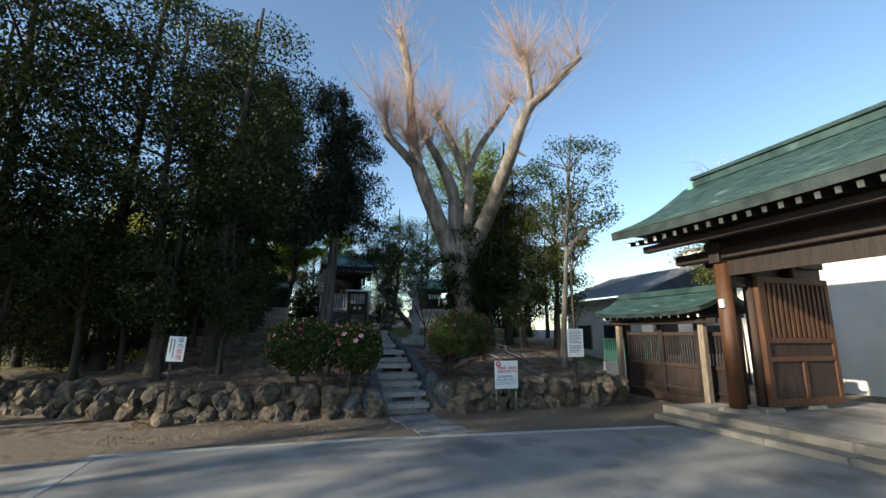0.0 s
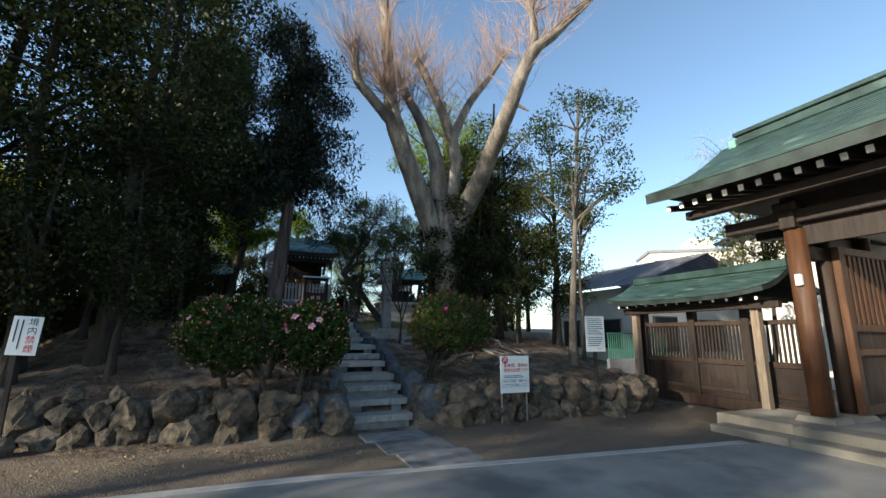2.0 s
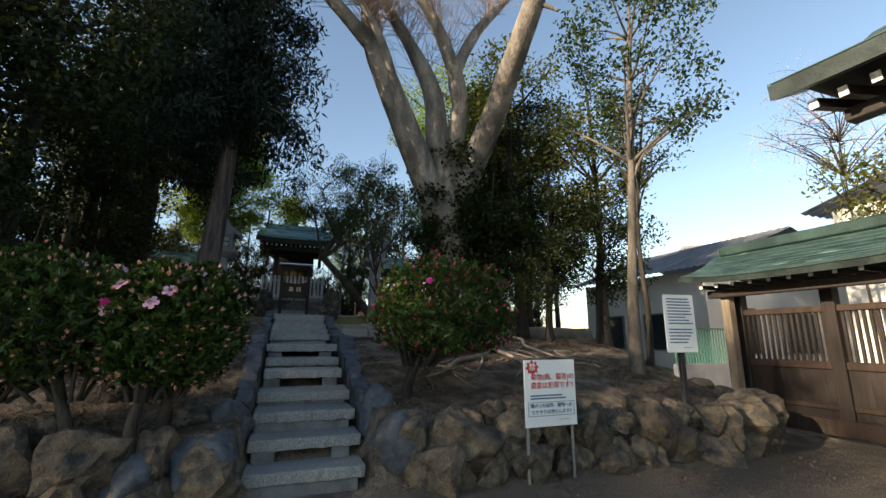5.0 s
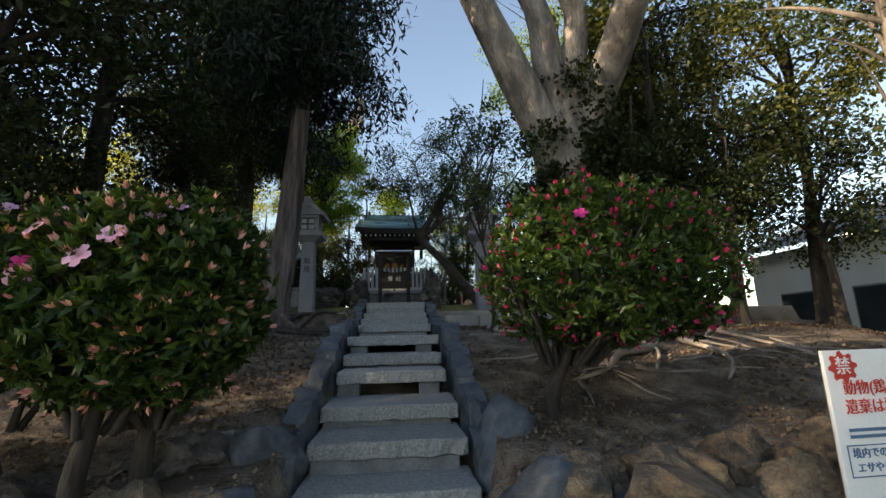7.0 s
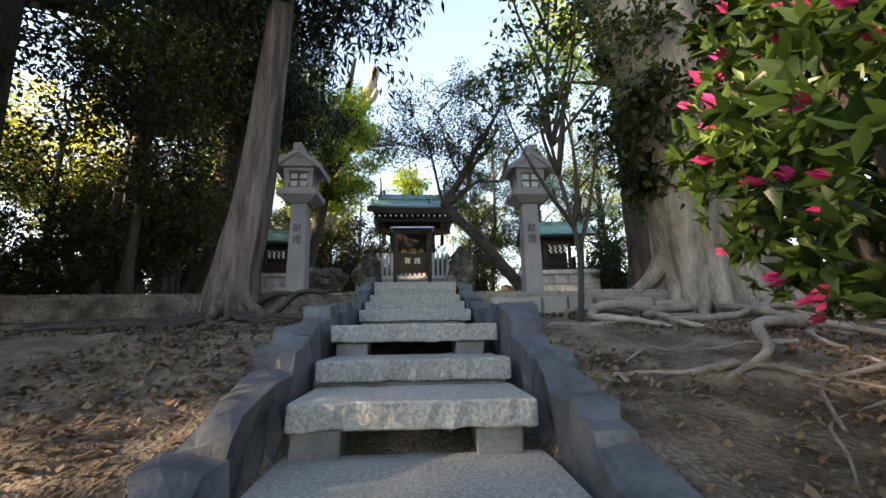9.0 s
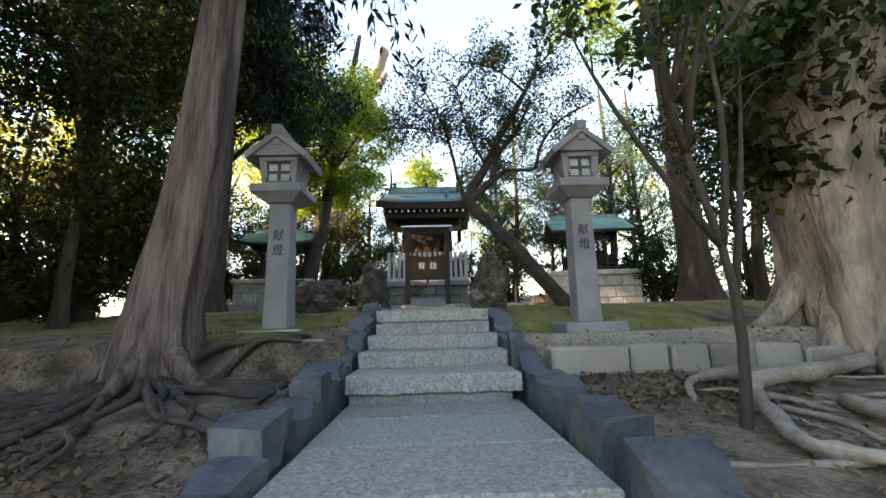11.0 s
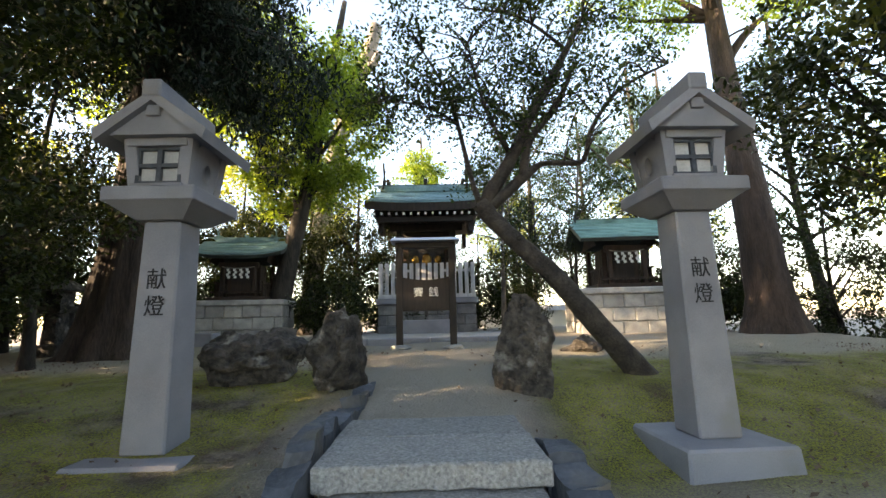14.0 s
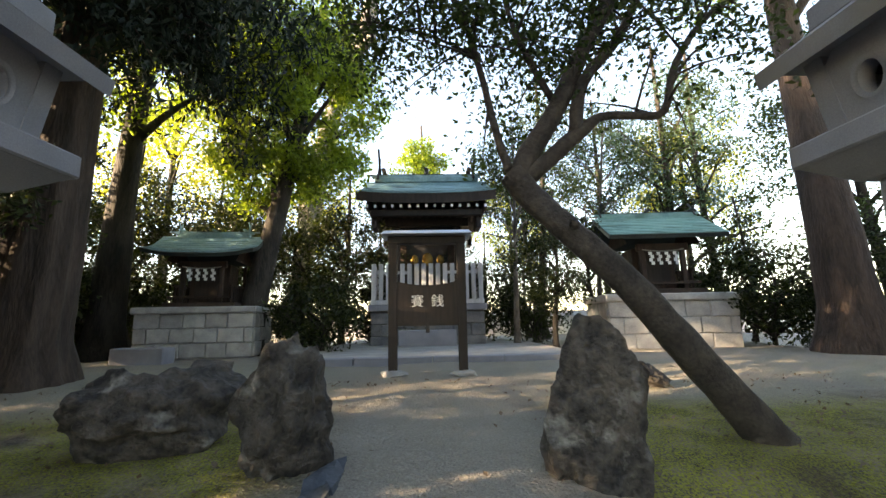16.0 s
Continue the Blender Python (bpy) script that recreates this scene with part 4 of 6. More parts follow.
# ---- stairs ----
def build_stairs():
    rnd = random.Random(2)
    st = tagged(new("stone_stairs"), "worn grey granite garden steps between slate kerbs", "stairs", kind="structure")
    for i, (y, z) in enumerate(STEPS):
        back_y = STEPS[i + 1][0] + .1 if i + 1 < len(STEPS) else 6.93
        if i == 6:
            back_y = 4.5
        w = .55 + rnd.uniform(-.02, .03)
        th = .115 if i < 7 else .12
        segs = [(y, back_y)] if back_y - y < .9 else ([(y, y + .5), (y + .51, back_y)] if i != 6 else [(y, y + .55), (y + .56, y + 1.1), (y + 1.11, back_y)])
        for ya, yb in segs:
            bm = bmesh.new()
            bmesh.ops.create_grid(bm, x_segments=26, y_segments=4, size=.5)
            bmesh.ops.solidify(bm, geom=bm.faces[:], thickness=1.0)
            for v in bm.verts:
                top = v.co.z > -.5
                e = noise.noise(Vector((v.co.x * 9 + i * 3.1, v.co.y * 2, 7 if top else 2)))
                fy = (.02 * e + .022 * noise.noise(Vector((v.co.x * 23, v.co.z * 9, i * 2.7)))) if v.co.y < -.45 else 0
                v.co = Vector((.03 + v.co.x * 2 * w + (.012 * e if abs(v.co.x) > .45 else 0), ya + (v.co.y + .5) * (yb - ya) + fy, (z + .006 * e) if top else z - th + .012 * e))
            bmesh.ops.recalc_face_normals(bm, faces=bm.faces)
            bmesh.ops.bevel(bm, geom=[e for e in bm.edges if e.calc_face_angle(0) > 1.0], offset=.009, segments=1, affect="EDGES")
            part("step", bm, M["granite"], st)
        z0 = STEPS[i - 1][1] if i else -.1
        gaps = [(-.5, -.28), (.3, .5)] if i in (1, 4, 6) else [(-.52, .54)]
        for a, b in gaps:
            # Lower risers darker than the treads: shade under the slabs is in the colour.
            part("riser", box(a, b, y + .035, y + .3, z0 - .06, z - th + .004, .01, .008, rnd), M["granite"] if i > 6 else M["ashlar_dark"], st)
    return st


def kerb_stones():
    rnd = random.Random(9)
    for side in (-1, 1):
        kerb = tagged(new("stair_kerb"), "row of dark blue-grey slate blocks along the steps", "kerb", kind="structure")
        y = .55
        end = 8.3 if side < 0 else 6.3
        while y < end:
            L = rnd.uniform(.22, .5)
            ya, yb = y, min(y + L, end)
            ys, zs = [s[0] for s in STEPS] + [9], [s[1] for s in STEPS] + [2.1]
            up = .085 + rnd.uniform(-.05, .04)
            za, zb = float(np.interp(ya, ys, zs)) + up, float(np.interp(yb, ys, zs)) + up + rnd.uniform(-.05, .02)
            if 4.3 < y:
                za, zb = za - .07, zb - .07
            if y > 5.9:
                za, zb = za + .02, zb + .02
            x0 = .60 if y < 5.6 else .60 - (y - 5.6) * .025
            w = rnd.uniform(.16, .22) if y < 4.3 else rnd.uniform(.14, .18)
            bm = bmesh.new()
            bmesh.ops.create_cube(bm, size=1)
            bmesh.ops.subdivide_edges(bm, edges=bm.edges[:], cuts=2, use_grid_fill=True)
            off = Vector((y * 3, side * 5, 1))
            for v in bm.verts:
                f = v.co.y + .5
                top = za + (zb - za) * f
                v.co = Vector((side * (x0 + (v.co.x + .5) * w) + .03, ya + .006 + f * (yb - ya - .012), (top if v.co.z > .4 else top - .16 if v.co.z > 0 else top - .4)))
                v.co += Vector((noise.noise(v.co * 5 + off), noise.noise(v.co * 5 + off * 2), noise.noise(v.co * 5 + off * 3))) * .06
            bmesh.ops.recalc_face_normals(bm, faces=bm.faces)
            part("kerb_stone", bm, M["slate"], kerb)
            y = yb


# ---- lanterns ----
def stone_lantern(x, y, zbase, zfoot, rz, label, group):
    t = thing("stone_lantern", (x, y, zbase), label, "stone lantern", group, rz)
    f = zfoot - zbase
    part("base", frustum(bmesh.new(), 0, 0, .74, .74, -.12, .70, .70, f, .015), M["lantern"], t)
    part("shaft", frustum(bmesh.new(), 0, 0, .29, .29, f, .25, .25, f + 1.42, .012), M["lantern"], t)
    bm = bmesh.new()
    frustum(bm, 0, 0, .32, .32, f + 1.42, .585, .585, f + 1.515)
    bx(bm, -.305, .305, -.305, .305, f + 1.512, f + 1.605, .008)
    part("tray", bm, M["lantern"], t)
    z = f + 1.605
    h = .33
    for sx, sy in ((-1, -1), (1, -1), (-1, 1), (1, 1)):
        bm = bmesh.new()
        for v in bmesh.ops.create_cube(bm, size=1)["verts"]:
            k = .20 if v.co.z < 0 else .235
            v.co = Vector((sx * (k - .04 + v.co.x * .08), sy * (k - .04 + v.co.y * .08), z + (v.co.z + .5) * h))
        part("corner_post", bm, M["lantern"], t)
    for s in (-1, 1):
        part("window_sill", box(-.17, .17, s * .205 - .03, s * .205 + .03, z, z + .035), M["lantern"], t)
        part("window_head", box(-.2, .2, s * .215 - .03, s * .215 + .03, z + h - .05, z + h), M["lantern"], t)
    for s in (-1, 1):
        bm = bmesh.new()
        ring_o, ring_i = [], []
        n = 20
        for k in range(n):
            a = 2 * math.pi * k / n
            ring_i.append((math.cos(a) * .048, math.sin(a) * .062 + .16))
            ring_o.append((math.cos(a), math.sin(a)))
        sq = []
        for c, q in ring_o:
            m_ = max(abs(c), abs(q))
            sq.append((c / m_ * .15, q / m_ * .165 + .165))
        for k in range(n):
            a, b = k, (k + 1) % n
            vs = [bm.verts.new((s * (.195 + .035 * p[1] / h), p[0], z + p[1])) for p in (sq[a], sq[b], ring_i[b], ring_i[a])]
            bm.faces.new(vs)
            vs = [bm.verts.new((s * (xx + .035 * p[1] / h), p[0], z + p[1])) for p, xx in ((ring_i[a], .195), (ring_i[b], .195), (ring_i[b], .12), (ring_i[a], .12))]
            bm.faces.new(vs)
        bmesh.ops.recalc_face_normals(bm, faces=bm.faces)
        side = part("side_panel", bm, M["lantern"], t)
        bm = bmesh.new()
        for k in range(n):
            a0, a1 = 2 * math.pi * k / n, 2 * math.pi * (k + 1) / n
            vs = [bm.verts.new((s * (.2 + .035 * (.16 + math.sin(a) * r * 1.25) / h + o), math.cos(a) * r, z + .16 + math.sin(a) * r * 1.25)) for a, r, o in ((a0, .05, .004), (a1, .05, .004), (a1, .064, .008), (a0, .064, .008))]
            bm.faces.new(vs)
        bmesh.ops.recalc_face_normals(bm, faces=bm.faces)
        part("round_rim", bm, M["lantern"], side)
    for s in (-1, 1):
        bm = bmesh.new()
        y0, y1 = s * .198 - .012, s * .198 + .012
        bx(bm, -.155, -.13, y0, y1, z + .035, z + h - .05)
        bx(bm, .13, .155, y0, y1, z + .035, z + h - .05)
        bx(bm, -.016, .016, y0, y1, z + .035, z + h - .05)
        bx(bm, -.13, .13, y0 + .003, y1 - .003, z + .145, z + .172)
        bx(bm, -.13, .13, y0, y1, z + .035, z + .055)
        bx(bm, -.13, .13, y0, y1, z + h - .07, z + h - .05)
        win = part("lattice", bm, M["slate"], t, "weathered wooden lattice")
        part("pane", box(-.13, .13, s * .18 - .002, s * .18 + .002, z + .05, z + h - .06), M["pane_grey"], win, "dusty grey pane")
    z += h
    bm = bmesh.new()
    W, D, H, T = .375, .345, .28, .07
    for s in (-1, 1):
        vs = [(0, H), (s * W, .02), (s * (W - .02), -.05), (0, H - T)]
        a = [bm.verts.new((px, -D, z + pz)) for px, pz in vs]
        b = [bm.verts.new((px, D, z + pz)) for px, pz in vs]
        bm.faces.new(a)
        bm.faces.new(b[::-1])
        for k in range(4):
            bm.faces.new((a[k], a[(k + 1) % 4], b[(k + 1) % 4], b[k]))
    vs = [(-W + .05, 0), (W - .05, 0), (0, H - T - .01)]
    a = [bm.verts.new((px, -D + .045, z + pz)) for px, pz in vs]
    b = [bm.verts.new((px, D - .045, z + pz)) for px, pz in vs]
    bm.faces.new(a)
    bm.faces.new(b[::-1])
    for k in range(3):
        bm.faces.new((a[k], a[(k + 1) % 3], b[(k + 1) % 3], b[k]))
    bmesh.ops.recalc_face_normals(bm, faces=bm.faces)
    roof = part("roof", bm, M["lantern"], t)
    part("ridge", box(-.065, .065, -D - .01, D + .01, z + H - .05, z + H + .07, .012), M["lantern"], roof)
    for s in (-1, 1):
        part("gable_block", box(-.045, .045, s * (D - .045) - .02, s * (D - .045) + .02, z + H - .16, z + H - .09, .004), M["lantern"], roof)
    t.scale = (1.04, 1.04, 1.112)
    for k, ch in enumerate("献燈"):
        words(ch, .138, pose(0, -.1505 + .02 * (1.03 - .2 * k) / 1.42, f + 1.035 - .168 * k, 90 - .8, 0, 0), M["inkwell"], t, "carved_character")


stone_lantern(-1.87, 6.97, 1.76, 1.84, -1, "grey granite votive lantern on a tall carved shaft", "votive lanterns")
stone_lantern(1.96, 6.94, 1.66, 1.83, 1, "grey granite votive lantern on a block plinth", "votive lanterns")


# ---- rocks on the terrace ----
def garden_rock(x, y, z, seed, size, label, rz=0, bowl=False, name="standing_rock", flat=.35, skew=0.0, taper=.2):
    bm = rock_bm(seed, *size, 5, .30, flat)
    for v in bm.verts:
        v.co.z += .03 * noise.noise(v.co * 9)
        if not bowl:
            f = v.co.z / size[2]
            v.co.x = v.co.x * (1 - taper * f) + skew * f
        v.co += v.co.normalized() * .018 * noise.noise(v.co * 14)
        if bowl:
            r = math.hypot(v.co.x + .05, v.co.y - .02)
            if v.co.z > 0 and r < .24:
                v.co.z -= .16 * (1 - (r / .24) ** 4)
    ob = part(name, bm, M["rock"], smooth=True, at=pose(x, y, z, 0, 0, rz))
    return tagged(ob, label, "rock")


garden_rock(-1.88, 8.55, 2.31, 4, (.52, .42, .36), "low boulder with a water basin hollowed in its top", 10, True, "basin_rock", .1)
garden_rock(-.88, 8.07, 2.33, 9, (.31, .22, .50), "dark upright standing stone beside the path", 0, skew=.07)
garden_rock(.93, 7.95, 2.37, 14, (.30, .22, .50), "brown-grey upright standing stone beside the path", -15, flat=.65, taper=.05)
garden_rock(2.2, 10.0, 2.26, 17, (.3, .2, .16), "small grey squared stone on the moss", 0, False, "stone", flat=.8)
garden_rock(-1.95, 1.25, .82, 18, (.3, .2, .15), "grey stone lying by the stairs", 0, False, "stone")
garden_rock(-1.15, .48, .66, 22, (.34, .22, .16), "grey stone lying by the stairs", 30, False, "stone")


# ---- shrines ----
def curved_roof(parent, x0, x1, y_eave, z_eave, y_ridge, z_ridge, back_y, material, courses, sag, edge_mat, thick=.07, sweep=0.0):
    """A roof of overlapping metal courses on both sides of a ridge along x, with turned-up eaves."""
    nx = 12
    for y_a in (y_eave, back_y):
        for c in range(courses):
            bm = bmesh.new()
            row = []
            for k, e in ((c, .012), (c + 1, .0)):
                f = k / courses
                yy = y_a + (y_ridge - y_a) * f
                zz = z_eave + (z_ridge - z_eave) * (f - sag * math.sin(math.pi * f))
                row.append([bm.verts.new((x0 + (x1 - x0) * i / nx, yy, zz + e + sweep * abs(2 * i / nx - 1) ** 3 * (1 - f))) for i in range(nx + 1)])
            for i in range(nx):
                bm.faces.new((row[0][i], row[0][i + 1], row[1][i + 1], row[1][i]))
            low = [bm.verts.new(v.co - Vector((0, 0, .014))) for v in row[0]]
            for i in range(nx):
                bm.faces.new((low[i], low[i + 1], row[0][i + 1], row[0][i]))
            bmesh.ops.recalc_face_normals(bm, faces=bm.faces)
            part("roof_course", bm, material, parent)
    bm = bmesh.new()
    for y_a in (y_eave, back_y):
        top, low = [], []
        n = 8
        for i in range(nx + 1):
            xx = x0 + (x1 - x0) * i / nx
            top.append([]), low.append([])
            for k in range(n + 1):
                f = k / n
                yy, zz = y_a + (y_ridge - y_a) * f, z_eave + (z_ridge - z_eave) * (f - sag * math.sin(math.pi * f)) + sweep * abs(2 * i / nx - 1) ** 3 * (1 - f)
                top[-1].append(bm.verts.new((xx, yy, zz - .012)))
                low[-1].append(bm.verts.new((xx, yy + (.02 if y_a < y_ridge else -.02), zz - .012 - thick)))
        for i in range(nx):
            bm.faces.new((top[i][0], top[i + 1][0], low[i + 1][0], low[i][0]))
            for k in range(n):
                bm.faces.new((low[i][k], low[i + 1][k], low[i + 1][k + 1], low[i][k + 1]))
        for i in (0, nx):
            for k in range(n):
                bm.faces.new((top[i][k], top[i][k + 1], low[i][k + 1], low[i][k]))
    bmesh.ops.recalc_face_normals(bm, faces=bm.faces)
    part("eave_board", bm, edge_mat, parent, "dark eave edge")


def ridge_set(parent, x0, x1, y, z, material, wood, chigi=.5, logs=3, s=1.0):
    bm = bmesh.new()
    bx(bm, x0 + .04, x1 - .04, y - .09 * s, y + .09 * s, z - .05, z + .06 * s, .01)
    bx(bm, x0 - .02, x1 + .02, y - .06 * s, y + .06 * s, z + .06 * s, z + .11 * s, .008)
    part("ridge_box", bm, material, parent)
    part("ridge_board", box(x0 - .12, x1 + .12, y - .03, y + .03, z + .11 * s, z + .135 * s, .005), wood, parent)
    for k in range(logs):
        xx = x0 + .22 * s + (x1 - x0 - .44 * s) * k / max(1, logs - 1)
        bm = bmesh.new()
        tube(bm, [(xx, y - .2 * s, z + .17 * s), (xx, y + .2 * s, z + .17 * s)], [.045 * s, .045 * s], 10)
        part("ridge_log", bm, wood, parent)
    for xx in (x0 + .12 * s, x1 - .12 * s):
        for q in (-1, 1):
            bm = bmesh.new()
            tube(bm, [(xx + .012 * q, y + q * .16 * s, z + .0), (xx + .012 * q, y - q * chigi * .45, z + chigi)], [.028 * s, .024 * s], 4)
            part("finial", bm, wood, parent)


def block_course(parent, x0, x1, y0, y1, z0, z1, rows, cols, material, seed, front_only=True):
    """Rows of squared stones round a core."""
    rnd = random.Random(seed)
    part("core", box(x0 + .03, x1 - .03, y0 + .03, y1 - .03, z0, z1 - .002), M["ashlar_dark"], parent)
    h = (z1 - z0) / rows
    for r in range(rows):
        off = (r % 2) * .5
        cuts = sorted({x0, x1, *[x0 + (x1 - x0) * (k + off + rnd.uniform(-.12, .12)) / cols for k in range(1 - (r % 2), cols) if 0 < k + off < cols]})
        for a, b in zip(cuts, cuts[1:]):
            p = rnd.uniform(0, .02)
            part("block", box(a + .005, b - .005, y0 - p, y0 + .06, z0 + r * h + .005, z0 + (r + 1) * h - .005, .012, .004, rnd), material, parent)
        m = max(1, round(cols * (y1 - y0) / (x1 - x0)))
        cy = [y0 + .07 + (y1 - y0 - .07) * k / m for k in range(m + 1)]
        for s, xx in ((-1, x0), (1, x1)):
            for a, b in zip(cy, cy[1:]):
                p = rnd.uniform(0, .02)
                xa, xb = (xx - p, xx + .06) if s < 0 else (xx - .06, xx + p)
                part("block", box(xa, xb, a + .005, b - .005, z0 + r * h + .005, z0 + (r + 1) * h - .005, .012, .004, rnd), material, parent)


def main_shrine():
    t = thing("shrine", (-.09, 15.58, 2.25), "small dark wooden shrine with green copper roof and white fence", "shrine")
    t.scale = (1.41, 1.41, 1.36)
    base = part("stone_base", box(-.93, .93, .06, 2.6, -.1, .64, .01), M["ashlar_dark"], t, "dark squared stone base")
    block_course(base, -.95, .95, 0, 2.66, .0, .62, 3, 5, M["ashlar_dark"], 3)
    part("coping", box(-.99, .99, -.05, 2.72, .64, .75, .012), M["lantern"], t, "pale granite coping")
    part("sill_beam", box(-.95, .95, -.02, .06, .75, .83, .008), M["wood_grey"], t)
    for k in range(16):
        x = -.9 + 1.8 * k / 15
        part("picket", box(x - .038, x + .038, -.005, .022, .83, 1.46, .006), M["wood_grey"], t)
    for x in (-.62, .62):
        part("picket_rail", box(x - .3, x + .3, .024, .05, 1.28, 1.33), M["wood_grey"], t)
    for y in np.arange(.15, 2.4, .13):
        for x in (-.93, .93):
            part("picket", box(x - .012, x + .012, y - .038, y + .038, .83, 1.46), M["wood_grey"], t)
    hall = part("hall", box(-.62, .62, .75, 1.9, .76, 2.62, .01), M["wood_dark"], t)
    # Thin black sheet on the solid hall stands for its unlit interior.
    part("doorway", box(-.40, .40, .735, .752, 1.05, 1.95), M["black"], hall)
    for x in (-.55, .55):
        part("post", box(x - .06, x + .06, .34, .46, .76, 2.35, .012), M["wood_dark"], t)
    part("floor_board", box(-.72, .72, .3, 2.0, .98, 1.05, .006), M["wood_red"], t)
    part("lintel", box(-.75, .75, .32, .48, 2.2, 2.36, .01), M["wood_dark"], t)
    for x, s in ((-.24, .075), (0, .105), (.24, .075)):
        bm = bmesh.new()
        bmesh.ops.create_uvsphere(bm, u_segments=12, v_segments=8, radius=1)
        for v in bm.verts:
            v.co = Vector((x + v.co.x * s, .72 + v.co.y * .03, 1.62 + v.co.z * s * (1.1 if v.co.z < 0 else 1.4)))
        part("gilt_ornament", bm, M["gold"], hall, "dull gilt ornament", True)
    for x in (-.47, .47):
        part("door_leaf", box(x - .09, x + .09, .7, .73, 1.05, 1.98, .006), M["wood_red"], hall, "open brown door leaf")
    curved_roof(t, -1.18, 1.18, -.28, 2.66, .95, 3.28, 2.4, M["copper"], 13, .12, M["wood_dark"], .16, .06)
    for k in range(15):
        x = -1.0 + 2.0 * k / 14
        r = part("rafter", box(x - .025, x + .025, -.2, .9, 2.42, 2.48), M["wood_dark"], t)
        part("rafter_end", box(x - .021, x + .021, -.208, -.2, 2.424, 2.476), M["white"], r, "white painted end")
    part("eave_beam", box(-.95, .95, -.1, .05, 2.30, 2.42, .01), M["wood_dark"], t)
    for s in (-1, 1):
        bm = bmesh.new()
        vs = [bm.verts.new((s * 1.02, yy, zz)) for yy, zz in ((-.2, 2.5), (2.2, 2.5), (.95, 3.16))]
        bm.faces.new(vs)
        part("gable", bm, M["wood_dark"], t)
    ridge_set(t, -1.05, 1.05, .95, 3.30, M["copper"], M["wood_dark"], .58)
    for x in (-.9, .9):
        for yy in (.1, 1.9):
            part("bracket", box(x - .05, x + .05, yy - .1, yy + .3, 2.1, 2.42, .01), M["wood_dark"], t)


def offering_box():
    t = thing("offering_box", (-.055, 10.88, height(0, 10.88) + .02), "dark wooden offering box between posts under a zinc cap", "offering box")
    for x in (-.435, .435):
        part("post", box(x - .055, x + .055, -.055, .055, .02, 1.72, .006), M["wood_dark"], t)
        part("foot_stone", rock_bm(3 + x, .2, .15, .06, 2, .2), M["ashlar"], t, "flat grey foot stone", False, pose(x, 0, .0))
    bm = bmesh.new()
    n = 10
    a = [(-.38 + .76 * k / n, 1.14 - .05 * (1 - (2 * k / n - 1) ** 2)) for k in range(n + 1)]
    f = [bm.verts.new((x, -.05, z)) for x, z in a] + [bm.verts.new((x, -.05, z)) for x, z in ((.38, .62), (-.38, .62))]
    b = [bm.verts.new(v.co + Vector((0, .2, 0))) for v in f]
    bm.faces.new(f[::-1])
    bm.faces.new(b)
    for k in range(len(f)):
        bm.faces.new((f[k], f[(k + 1) % len(f)], b[(k + 1) % len(f)], b[k]))
    bmesh.ops.recalc_face_normals(bm, faces=bm.faces)
    body = part("box", bm, M["wood_dark"], t)
    for x, ch in ((-.125, "賽"), (.125, "銭")):
        words(ch, .165, pose(x, -.054, .88, 90, 0, 0), M["white"], body, "white_character")
    part("rail", box(-.4, .4, -.04, .04, .585, .62), M["wood_dark"], t)
    part("lock", box(-.025, .025, -.06, -.03, .5, .585, .004), M["black"], t, "small hanging lock")
    part("top_beam", box(-.5, .5, -.06, .06, 1.62, 1.72, .008), M["wood_dark"], t)
    bm = bmesh.new()
    frustum(bm, 0, 0, 1.14, .5, 1.72, 1.10, .10, 1.80, .006)
    part("cap", bm, M["steel"], t, "bluish zinc cap")


